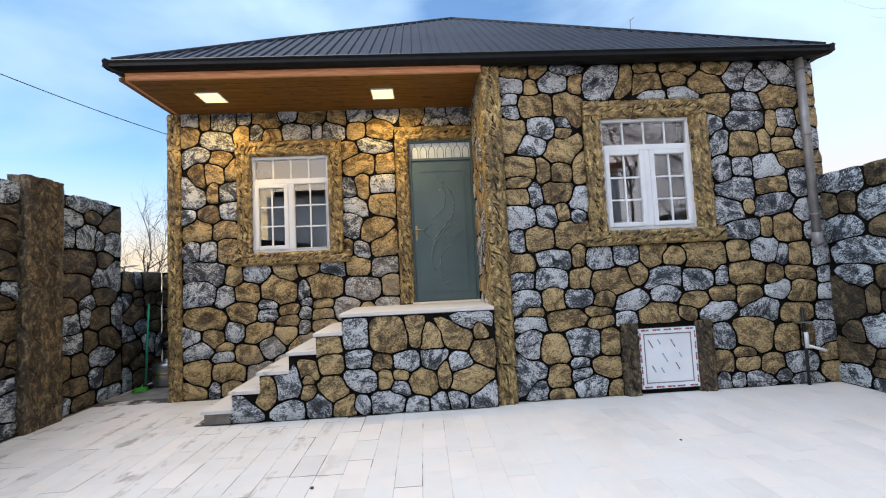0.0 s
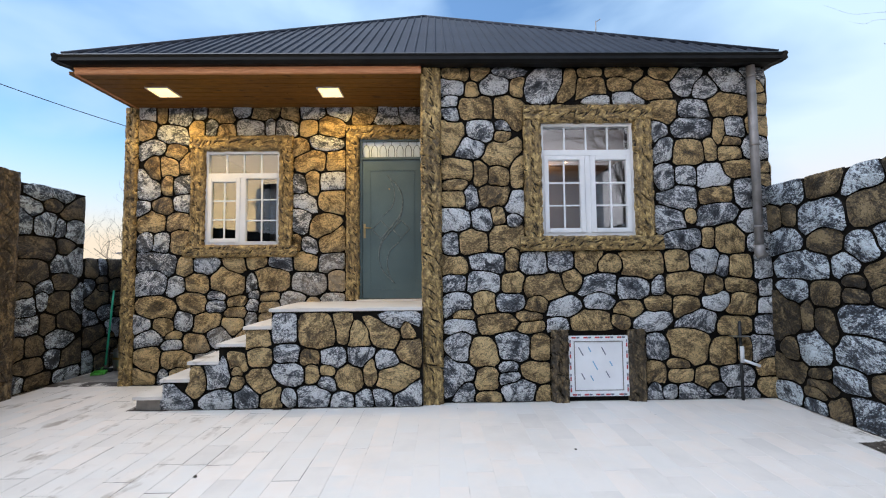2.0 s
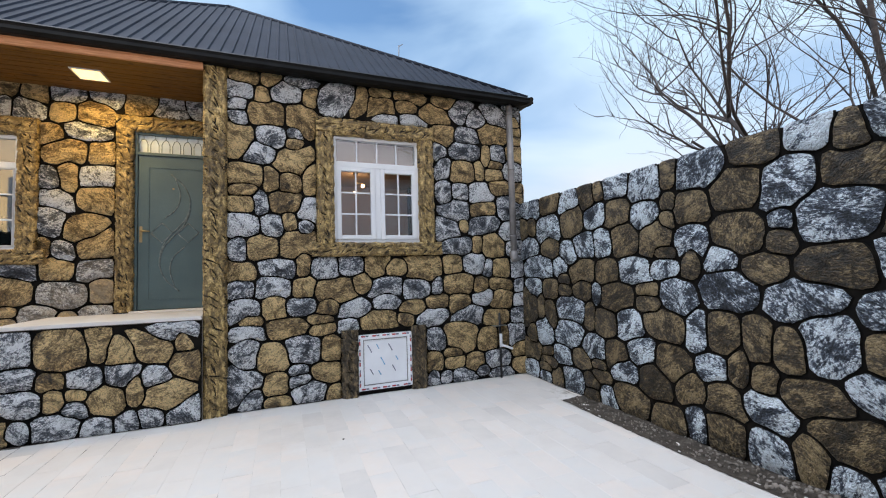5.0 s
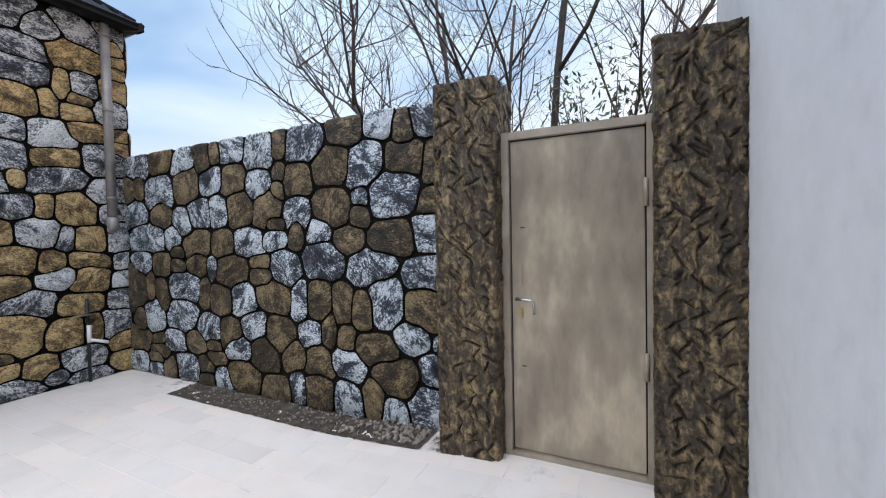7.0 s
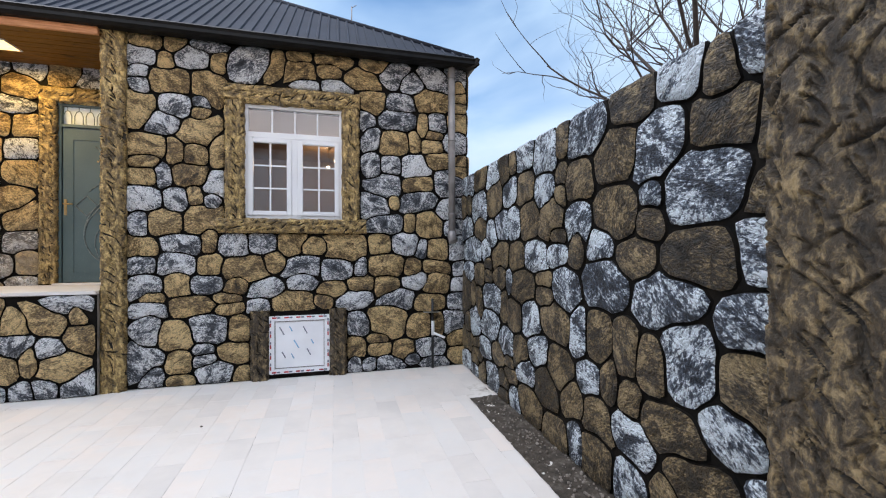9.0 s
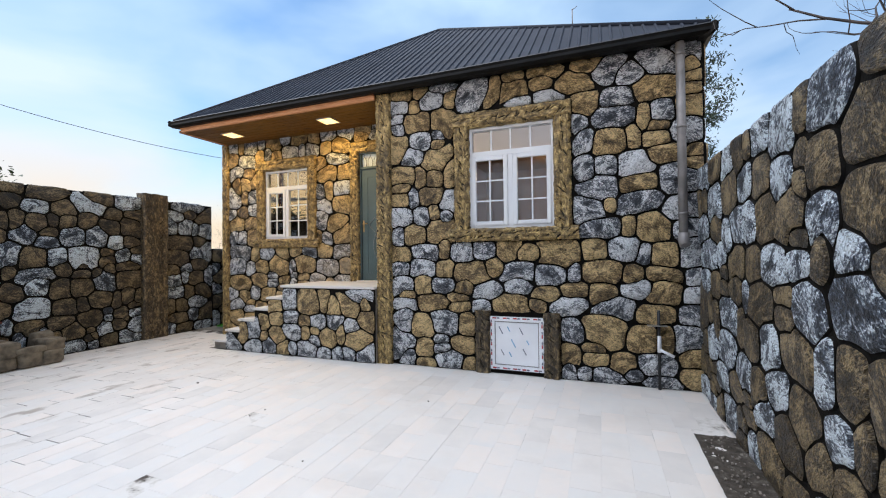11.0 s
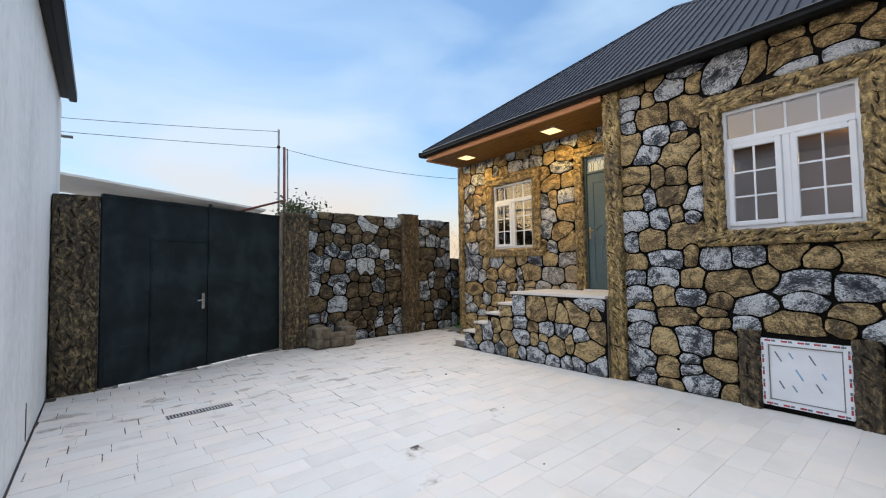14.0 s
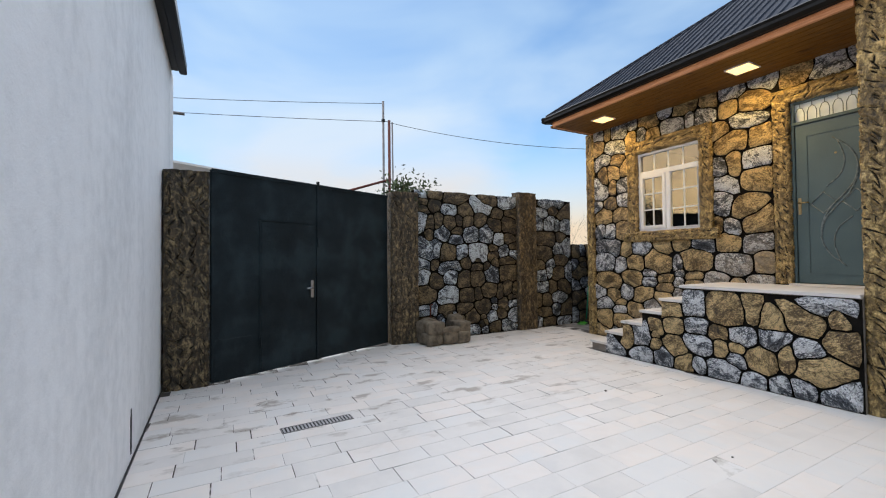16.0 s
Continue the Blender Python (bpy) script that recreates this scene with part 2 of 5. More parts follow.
m = Mat("grout", 0.85)
where = m.node("ShaderNodeSeparateXYZ", Vector=m.node("ShaderNodeNewGeometry").outputs["Position"]).outputs[0]
dirt = m.math("MULTIPLY", m.node("ShaderNodeMapRange", Value=where, From_Min=0.9, From_Max=-0.9).outputs[0], 0.16)
GROUT = m.done(m.ramp(m.math("ADD", m.noise(2.3, 6, 0.72), dirt), (0.50, (0.74, 0.705, 0.67)), (0.585, (0.56, 0.52, 0.47)), (0.64, (0.07, 0.055, 0.045))), m.noise(90.0), 0.3, 0.003)

m = Mat("damp_soil", 0.9)
SOIL = m.done(m.ramp(m.noise(12.0, 6, 0.7), (0.3, (0.030, 0.024, 0.018)), (0.55, (0.085, 0.070, 0.055)), (0.8, (0.22, 0.20, 0.17))), m.noise(35.0, 6, 0.7), 0.9, 0.03)

m = Mat("white_render", 0.75)
f = m.math("ADD", m.math("MULTIPLY", m.noise(0.8, 4, 0.6, None, (1, 1, 0.35)), 0.7), m.math("MULTIPLY", m.noise(9.0, 4, 0.6), 0.3))
WHITE = m.done(m.ramp(f, (0.34, (0.64, 0.65, 0.655)), (0.5, (0.81, 0.815, 0.82)), (0.66, (0.88, 0.885, 0.89))), m.math("ADD", m.noise(55.0, 5, 0.65), m.math("ADD", m.math("MULTIPLY", m.noise(4.0, 3, 0.5), 2.5), m.math("MULTIPLY", m.ramp(m.noise(16.0, 4, 0.6), (0.62, gray(0)), (0.75, gray(1))), 0.5))), 0.35, 0.007)

m = Mat("upvc", 0.28)
UPVC = m.done(m.ramp(m.noise(3.0, 3), (0.3, (0.76, 0.77, 0.79)), (0.7, (0.82, 0.83, 0.84))))

m = Mat("roof_coat", 0.7)
m.bsdf.inputs["Specular IOR Level"].default_value = 0.2
ROOF = m.done(m.ramp(m.noise(1.4, 4), (0.3, (0.016, 0.021, 0.034)), (0.7, (0.026, 0.034, 0.052))), m.noise(160.0, 2), 0.1, 0.001)
m = Mat("black_gutter", 0.4)
m.bsdf.inputs["Specular IOR Level"].default_value = 0.14
GUTTER = m.done(m.ramp(m.noise(5.0, 4), (0.3, gray(0.004)), (0.7, gray(0.009))))

m = Mat("varnished_pine", 0.5)
m.bsdf.inputs["Specular IOR Level"].default_value = 0.25
v = m.shift()
grain = m.noise(5.0, 5, 0.6, v, (1.0, 14.0, 14.0), None, 1.2)
knot = m.noise(4.5, 2, 0.5, v, (1.0, 2.2, 2.2))
col = m.ramp(grain, (0.3, (0.075, 0.030, 0.004)), (0.52, (0.165, 0.070, 0.010)), (0.75, (0.28, 0.125, 0.020)))
col = m.mix(m.ramp(knot, (0.64, gray(0)), (0.70, gray(0.9))), col, (0.05, 0.018, 0.006))
PINE = m.done(col, grain, 0.12, 0.003)

m = Mat("fresh_pine", 0.4)
v = m.shift()
grain = m.noise(4.0, 5, 0.6, v, (1.0, 14.0, 14.0), None, 1.0)
PINE_FRESH = m.done(m.ramp(grain, (0.3, (0.40, 0.155, 0.060)), (0.55, (0.58, 0.265, 0.115)), (0.75, (0.70, 0.37, 0.18))), grain, 0.12, 0.003)

m = Mat("door_enamel", 0.42)
speck = m.noise(140.0, 2, 0.5)
col = m.mix(m.ramp(speck, (0.60, gray(0)), (0.68, gray(0.6))), m.ramp(m.noise(2.0, 4), (0.3, (0.060, 0.098, 0.104)), (0.7, (0.090, 0.138, 0.146))), (0.20, 0.24, 0.25))
DOOR = m.done(col, speck, 0.25, 0.002)

m = Mat("worn_door_enamel", 0.32)
DOOR_WORN = m.done(m.ramp(m.noise(22.0, 4), (0.35, (0.055, 0.085, 0.090)), (0.65, (0.22, 0.25, 0.25))))

m = Mat("black_hammered_enamel", 0.55)
m.bsdf.inputs["Specular IOR Level"].default_value = 0.22
ham = m.noise(42.0, 5, 0.75)
GATE = m.done(m.ramp(m.noise(1.8, 5, 0.6), (0.36, (0.005, 0.010, 0.012)), (0.5, (0.010, 0.018, 0.022)), (0.62, (0.020, 0.034, 0.040))), ham, 1.0, 0.016, m.ramp(ham, (0.3, gray(0.35)), (0.7, gray(0.6))))

m = Mat("bronze_enamel", 0.42, 0.15)
cloud = m.math("ADD", m.math("MULTIPLY", m.noise(2.0, 4, 0.55, None, (1, 1, 0.45)), 0.6), m.math("MULTIPLY", m.noise(7.0, 4, 0.6, None, (1, 1, 0.4)), 0.4))
BRONZE = m.done(m.ramp(cloud, (0.38, (0.215, 0.175, 0.130)), (0.50, (0.33, 0.274, 0.203)), (0.60, (0.50, 0.425, 0.305))), m.noise(120.0, 2), 0.12, 0.001, m.ramp(cloud, (0.3, gray(0.45)), (0.7, gray(0.30))))
m = Mat("bronze_frame_enamel", 0.45, 0.1)
BRONZE_FRAME = m.done(m.ramp(m.noise(6.0, 5), (0.3, (0.26, 0.215, 0.16)), (0.7, (0.42, 0.36, 0.28))), m.noise(90.0, 3), 0.2, 0.002)


def plain(name, color, rough=0.5, metal=0.0, spread=0.25, scale=8.0):
    m = Mat(name, rough, metal)
    lo, hi = tuple(c * (1 - spread) for c in color), tuple(min(1, c * (1 + spread)) for c in color)
    return m.done(m.ramp(m.noise(scale, 4), (0.3, lo), (0.7, hi)), m.noise(scale * 9, 3), 0.15, 0.002)


STEEL = plain("brushed_steel", (0.55, 0.55, 0.56), 0.28, 1.0)
BRASS = plain("aged_brass", (0.45, 0.33, 0.16), 0.35, 1.0)
ZINC = plain("weathered_zinc_pipe", (0.24, 0.225, 0.22), 0.5, 0.35, 0.3, 5.0)
GALV = plain("galvanised_grating", (0.50, 0.50, 0.50), 0.45, 0.3, 0.2, 9.0)
RUST = plain("rusty_pipe", (0.16, 0.045, 0.030), 0.7)
CABLE = plain("black_cable", (0.015, 0.015, 0.017), 0.6)
PLASTIC = plain("white_plastic", (0.75, 0.76, 0.78), 0.3, 0.0, 0.05)
FROST = plain("frosted_glass", (0.74, 0.80, 0.82), 0.15, 0.0, 0.12, 6.0)
FILM = plain("white_film", (0.86, 0.87, 0.90), 0.25, 0.0, 0.06, 3.0)
RED_INK = plain("red_print", (0.42, 0.05, 0.06), 0.4)
DARK_INK = plain("dark_print", (0.16, 0.17, 0.22), 0.4)
BLUE_INK = plain("blue_print", (0.20, 0.42, 0.62), 0.4)
GREEN = plain("green_plastic", (0.03, 0.36, 0.20), 0.4)
LIME = plain("lime_plastic", (0.10, 0.38, 0.04), 0.4)
LEAF = plain("leaf", (0.055, 0.085, 0.025), 0.5, 0.0, 0.5, 3.0)
WOOD_BARK = plain("tree_bark", (0.070, 0.055, 0.048), 0.85, 0.0, 0.4, 14.0)
PINE_NEEDLE = plain("pine_needle", (0.030, 0.052, 0.028), 0.6, 0.0, 0.4, 3.0)
ROOM = plain("cream_plaster", (0.42, 0.31, 0.23), 0.8, 0.0, 0.06, 2.0)
CONCRETE = plain("grey_render", (0.24, 0.21, 0.18), 0.85, 0.0, 0.35, 6.0)
TAN_ROCK = plain("dusty_tan_rock", (0.155, 0.125, 0.088), 0.85, 0.0, 0.55, 9.0)
EARTH = plain("dry_earth", (0.17, 0.14, 0.10), 0.95, 0.0, 0.3, 0.6)
SHEET = plain("pale_roof_sheet", (0.78, 0.77, 0.76), 0.5, 0.0, 0.1, 1.0)

m = Mat("window_glass", 0.02)
m.bsdf.inputs["Transmission Weight"].default_value = 1.0
m.bsdf.inputs["IOR"].default_value = 1.95
GLASS = m.done((0.93, 0.95, 0.96))


def glow(name, color, power):
    m = Mat(name)
    m.put(m.bsdf.inputs["Emission Color"], (*color, 1))
    m.put(m.bsdf.inputs["Emission Strength"], power)
    return m.done(gray(0.8))


LED = glow("warm_led", (1.0, 0.55, 0.13), 2.2)
BULB = glow("warm_bulb", (1.0, 0.55, 0.22), 6.0)


# ---- mesh helpers ----
def box(bm, x0, x1, y0, y1, z0, z1, bevel=0.0):
    r = bmesh.ops.create_cube(bm, size=1.0)
    bmesh.ops.scale(bm, vec=(x1 - x0, y1 - y0, z1 - z0), verts=r["verts"])
    bmesh.ops.translate(bm, vec=((x0 + x1) / 2, (y0 + y1) / 2, (z0 + z1) / 2), verts=r["verts"])
    if bevel:
        edges = list({e for v in r["verts"] for e in v.link_edges})
        bmesh.ops.bevel(bm, geom=edges, offset=bevel, segments=2, affect="EDGES")
    return bm


def boxes(*dims, bevel=0.0):
    bm = bmesh.new()
    for d in dims:
        box(bm, *d, bevel=bevel)
    return bm


def rod(bm, points, radius, sides=8, radius_end=None):
    """A tube along points, tapering to radius_end."""
    pts = [Vector(p) for p in points]
    rings, n = [], len(pts)
    for i, p in enumerate(pts):
        d = (pts[min(i + 1, n - 1)] - pts[max(i - 1, 0)]).normalized()
        a = d.orthogonal().normalized() if i == 0 else (a - d * a.dot(d)).normalized()
        b = d.cross(a)
        r = radius if radius_end is None else radius + (radius_end - radius) * i / (n - 1)
        rings.append([bm.verts.new(p + r * (math.cos(2 * math.pi * k / sides) * a + math.sin(2 * math.pi * k / sides) * b)) for k in range(sides)])
    for r0, r1 in zip(rings, rings[1:]):
        for k in range(sides):
            bm.faces.new((r0[k], r0[(k + 1) % sides], r1[(k + 1) % sides], r1[k])).smooth = True
    bm.faces.new(rings[0][::-1])
    bm.faces.new(rings[-1])
    return bm


def rods(*runs, sides=8):
    bm = bmesh.new()
    for pts, r in runs:
        rod(bm, pts, r, sides)
    return bm


def lathe(profile, sides=20):
    bm = bmesh.new()
    rings = [[bm.verts.new((r * math.cos(2 * math.pi * k / sides), r * math.sin(2 * math.pi * k / sides), z)) for k in range(sides)] for r, z in profile]
    for r0, r1 in zip(rings, rings[1:]):
        for k in range(sides):
            bm.faces.new((r0[k], r0[(k + 1) % sides], r1[(k + 1) % sides], r1[k])).smooth = True
    bm.faces.new(rings[0][::-1])
    bm.faces.new(rings[-1])
    return bm


def finish(bm, name, material):
    bmesh.ops.recalc_face_normals(bm, faces=bm.faces)
    me = bpy.data.meshes.new(name)
    bm.to_mesh(me)
    bm.free()
    me.materials.append(material)
    return me


def part(name, bm, material, parent, label=""):
    ob = new(name, finish(bm, name, material))
    ob.parent = parent
    return tagged(ob, label)


def thing(name, m, label, category, group="", kind=""):
    ob = new(name)
    ob.empty_display_size = 0.1
    ob.matrix_basis = m
    return tagged(ob, label, category, group, kind)


def solid(name, bm, material, m=None, label="", category="", kind="structure"):
    ob = new(name, finish(bm, name, material))
    ob.matrix_basis = m or Matrix()
    return tagged(ob, label, category, "", kind)


def slab(w, h, d, holes=(), u0=0.0, v0=0.0):
    """A wall in x, z from (u0, v0), its front at y = 0 and its back at y = d, with openings (x0, x1, z0, z1) through it."""
    us = sorted({u0, w, *[u for o in holes for u in o[:2] if u0 < u < w]})
    vs = sorted({v0, h, *[v for o in holes for v in o[2:] if v0 < v < h]})
    def full(i, j):
        if not (0 <= i < len(us) - 1 and 0 <= j < len(vs) - 1):
            return False
        x, z = (us[i] + us[i + 1]) / 2, (vs[j] + vs[j + 1]) / 2
        return not any(o[0] < x < o[1] and o[2] < z < o[3] for o in holes)
    bm = bmesh.new()
    def quad(*p):
        bm.faces.new([bm.verts.new(q) for q in p])
    for i in range(len(us) - 1):
        for j in range(len(vs) - 1):
            if not full(i, j):
                continue
            a, b, c, e = us[i], us[i + 1], vs[j], vs[j + 1]
            quad((a, 0, c), (b, 0, c), (b, 0, e), (a, 0, e))
            quad((a, d, c), (a, d, e), (b, d, e), (b, d, c))
            if not full(i - 1, j):
                quad((a, 0, c), (a, 0, e), (a, d, e), (a, d, c))
            if not full(i + 1, j):
                quad((b, 0, c), (b, d, c), (b, d, e), (b, 0, e))
            if not full(i, j - 1):
                quad((a, 0, c), (a, d, c), (b, d, c), (b, 0, c))
            if not full(i, j + 1):
                quad((a, 0, e), (b, 0, e), (b, d, e), (a, d, e))
    bmesh.ops.remove_doubles(bm, verts=bm.verts, dist=1e-5)
    return bm


# ---- moulded stones ----
def stone_seeds(w, h, holes, size, rng):
    """Centres, half widths and half heights of uneven rubble laid in rough courses."""
    out, z = [], -rng.uniform(0, 0.1)
    while z < h:
        tall, x = size * rng.uniform(0.72, 1.08), -rng.uniform(0, 0.3)
        while x < w:
            wide = size * rng.choice((0.55, 0.85, 1.0, 1.15, 1.3, 1.55)) * rng.uniform(0.9, 1.1)
            cx, cz = x + wide / 2 + rng.uniform(-0.08, 0.08) * size, z + tall / 2 + rng.uniform(-0.27, 0.27) * size
            tallness = tall * rng.uniform(0.8, 1.3)
            stack = [(cx, cz, wide, tallness)]
            if wide < 1.1 * size and rng.random() < 0.14:
                stack = [(cx, cz - tall * 0.28, wide, tall * 0.62), (cx + rng.uniform(-0.03, 0.03), cz + tall * 0.30, wide * 0.85, tall * 0.5)]
            for q in stack:
                inside = 0.03 < q[0] < w - 0.03 and 0.03 < q[1] < h - 0.03
                if inside and not any(o[0] - 0.015 < q[0] < o[1] + 0.015 and o[2] - 0.015 < q[1] < o[3] + 0.015 for o in holes):
                    out.append(q)
            x += wide
        z += tall
    return np.array(out)


def stone_outlines(w, h, holes, size, seed, joint, count):
    """Outlines of stones that meet in thin joints: round-topped, flatter below, no two alike."""
    rng, draw = random.Random(seed), np.random.default_rng(seed)
    laid = stone_seeds(w, h, holes, size, rng)
    c, n = laid[:, :2], len(laid)
    a, b = laid[:, 2] / size * draw.uniform(0.92, 1.08, n), laid[:, 3] / size
    turn = draw.normal(0, 0.11, n)
    top, bottom = draw.uniform(1.7, 2.5, n), draw.uniform(4.0, 7.0, n)
    up, down = draw.uniform(0.80, 1.0, n), draw.uniform(1.0, 1.25, n)
    near = np.argsort(((c[:, None] - c[None]) ** 2).sum(-1), axis=1)[:, :15]

    def reach(i, x, z):
        dx, dz = x - c[i, 0], z - c[i, 1]
        ca, sa = np.cos(turn[i]), np.sin(turn[i])
        u, v = np.abs(dx * ca + dz * sa) / a[i], (dz * ca - dx * sa) / b[i]
        v = v / np.where(v > 0, up[i], down[i])
        p = np.where(v > 0, top[i], bottom[i])
        return (u ** p + np.abs(v) ** p) ** (1 / p)

    ang = np.linspace(0, 2 * np.pi, count, endpoint=False)
    r = np.linspace(0.0, 0.46, 93)
    for i in range(n):
        x, z = c[i, 0] + np.outer(np.cos(ang), r), c[i, 1] + np.outer(np.sin(ang), r)
        own = reach(np.full(x.shape, i), x, z)
        inside = (x > 0) & (x < w) & (z > 0) & (z < h)
        for j in near[i, 1:]:
            inside &= own < reach(np.full(x.shape, j), x, z)
        for o in holes:
            inside &= ~((x > o[0]) & (x < o[1]) & (z > o[2]) & (z < o[3]))
        far = r[np.argmin(inside | (r == 0), axis=1) - 1]
        far = np.where(inside[:, 1:].all(axis=1), r[-1], far)
        far = np.minimum(far, 0.5 * (np.roll(far, 1) + np.roll(far, -1)) + 0.09)
        soft = far
        for _ in range(3):
            soft = 0.5 * soft + 0.25 * (np.roll(soft, 1) + np.roll(soft, -1))
        far = 0.68 * far + 0.32 * soft - joint
        if np.median(far) < 0.03:
            continue
        far = np.maximum(far, 0.015)
        ring = np.stack([c[i, 0] + np.cos(ang) * far, c[i, 1] + np.sin(ang) * far], -1)
        yield ring


def stones(wall, w, h, holes, seed, size=0.288, grey=0.52, relief=0.028, joint=0.004, brown=None):
    """The moulded stones of a wall, each one an object under it."""
    rng, n, greys = random.Random(seed + 1), 30, []
    for ring in stone_outlines(w, h, holes, size, seed, joint, n):
        cx, cz = ring.mean(axis=0)
        verts, lift = [], relief * rng.uniform(0.7, 1.25)
        tilt, lean = rng.uniform(-0.05, 0.05), rng.uniform(-0.05, 0.05)
        for f, y in ((1.0, 0.004), (0.965, -0.6 * lift), (0.88, -lift)):
            for x, z in ring:
                dx, dz = (x - cx) * f, (z - cz) * f
                verts.append((dx, y + (tilt * dx + lean * dz if f < 0.9 else 0), dz))
        faces = [(r * n + k, r * n + (k + 1) % n, r * n + n + (k + 1) % n, r * n + n + k) for r in (0, 1) for k in range(n)]
        faces.append(tuple(range(2 * n, 3 * n)))
        me = bpy.data.meshes.new("stone")
        me.from_pydata(verts, [], faces)
        me.polygons.foreach_set("use_smooth", [True] * len(faces))
        close = sum(math.hypot(cx - p[0], cz - p[1]) < 0.42 for p in greys)
        if rng.random() < grey * (1.55, 0.95, 0.55, 0.2)[min(close, 3)]:
            greys.append((cx, cz))
            me.materials.append(GREY_YARD if brown else GREY)
        else:
            me.materials.append(brown or BROWN)
        me.materials.append(JOINT)
        me.polygons.foreach_set("material_index", [1] * n + [0] * (n + 1))
        ob = new("stone", me)
        ob.parent = wall
        ob.location = (cx, 0, cz)


# ---- carved bark render ----
def carved(w, d, h, seed, lanes=2, depth=0.026, step=0.0068):
    """A post w wide, d deep and h high, its front at y = 0 facing -y, carved all round with slanting leaf strokes."""
    rng = np.random.default_rng(seed)
    r = min(0.035, w * 0.22)
    side = np.linspace(d, r, max(3, int(d / 0.014)))
    arc = np.linspace(0, np.pi / 2, 5)[1:-1]
    mid = np.linspace(r, w - r, max(4, int(w / step)))
    px = np.concatenate([0 * side, r - r * np.cos(arc), mid, w - r + r * np.sin(arc), 0 * side + w])
    py = np.concatenate([side, r - r * np.sin(arc), 0 * mid, r - r * np.cos(arc), side[::-1]])
    nx = np.concatenate([0 * side - 1, -np.cos(arc), 0 * mid, np.sin(arc), 0 * side + 1])
    ny = np.concatenate([0 * side, -np.sin(arc), 0 * mid - 1, -np.cos(arc), 0 * side])
    s = np.concatenate([[0], np.cumsum(np.hypot(np.diff(px), np.diff(py)))])
    v = np.linspace(0, h, max(4, int(h / step)))
    S, V = np.meshgrid(s, v)
    dip = np.zeros_like(S)
    lane = s[-1] / max(1, round(s[-1] / (w / lanes)))
    def gouge(sc, zc, slope, ln, wid, deep):
        i, j = np.searchsorted(v, (zc - ln - 0.02, zc + ln + 0.02))
        if j - i < 2:
            return
        ca, sa = math.cos(slope), math.sin(slope)
        ds, dv = S[i:j] - sc, V[i:j] - zc
        a, b = ds * ca + dv * sa, -ds * sa + dv * ca
        b = b - rng.normal(0, 1.6) * a * a
        width = wid * np.clip(1.1 - (a / ln) ** 2, 0.05, 1.1)
        np.maximum(dip[i:j], np.clip(1.2 - np.abs(b) / width, 0, 1) * (np.abs(a) < ln) * deep, out=dip[i:j])
    for c in np.arange(lane / 2, s[-1], lane):
        k = round(c / lane)
        for z in np.arange(-0.05, h + 0.05, 0.32 * lane + 0.016):
            slope = (0.95 if k % 2 else -0.95) * (1 if w < 0.3 or rng.random() < 0.72 else -1) + rng.normal(0, 0.32)
            if rng.random() > 0.1:
                gouge(c + rng.normal(0, 0.016), z + rng.normal(0, 0.02), slope, lane * rng.uniform(0.3, 0.68), rng.uniform(0.005, 0.009) + 0.012 * lane, rng.uniform(0.5, 1.1))
            gouge(c + rng.normal(0, 0.03), z + rng.normal(0, 0.03), slope + rng.normal(0, 0.5), lane * rng.uniform(0.12, 0.3), 0.006, rng.uniform(0.3, 0.6))
    swell = sum(np.sin(S * fx + V * fz + ph) for fx, fz, ph in zip(rng.uniform(6, 40, 7), rng.uniform(5, 55, 7), rng.uniform(0, 6, 7))) / 7
    off = depth * (0.38 * swell + 0.40 - 1.0 * dip) + rng.normal(0, 0.0012, S.shape)
    X, Y = px + nx * off, py + ny * off
    Z = V.copy()
    Z[-1] += 0.012 * swell[-1]
    n, k = len(s), len(v)
    verts = np.stack([X, Y, Z], -1).reshape(-1, 3)
    faces = [(i * n + j, i * n + j + 1, i * n + n + j + 1, i * n + n + j) for i in range(k - 1) for j in range(n - 1)]
    top = tuple(range((k - 1) * n, k * n))
    faces += [top, tuple(range(n))[::-1], tuple([i * n for i in range(k)] + [i * n + n - 1 for i in range(k - 1, -1, -1)])]
    me = bpy.data.meshes.new("carved")
    me.from_pydata(verts.tolist(), [], faces)
    me.polygons.foreach_set("use_smooth", [True] * (len(faces) - 3) + [False] * 3)
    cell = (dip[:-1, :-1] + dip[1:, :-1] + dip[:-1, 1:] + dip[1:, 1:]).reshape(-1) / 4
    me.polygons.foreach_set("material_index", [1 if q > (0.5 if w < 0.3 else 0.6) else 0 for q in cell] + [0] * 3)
    return me


def post(name, m, w, d, h, seed, material, label="", parent=None, lanes=2, category="pillar"):
    me = carved(w, d, h, seed, lanes)
    me.materials.append(material)
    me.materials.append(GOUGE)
    ob = new(name, me)
    ob.matrix_basis = m
    if parent:
        ob.parent = parent
        return tagged(ob, label)
    return tagged(ob, label, category, "", "structure")

# ---- ground and paving base ----
ground = bmesh.new()
bmesh.ops.create_grid(ground, x_segments=60, y_segments=60, size=900)
solid("ground", ground, EARTH, pose(0, 0, -0.12), "dry earth ground round the yard", "ground")
def climb(x, y):
    """How far the paving climbs towards the side gate."""
    a, b = min(1, max(0, (x - 2.6) / 1.9)), min(1, max(0, (1.6 - y) / 1.8))
    return 0.09 * a * a * (3 - 2 * a) * b * b * (3 - 2 * b)


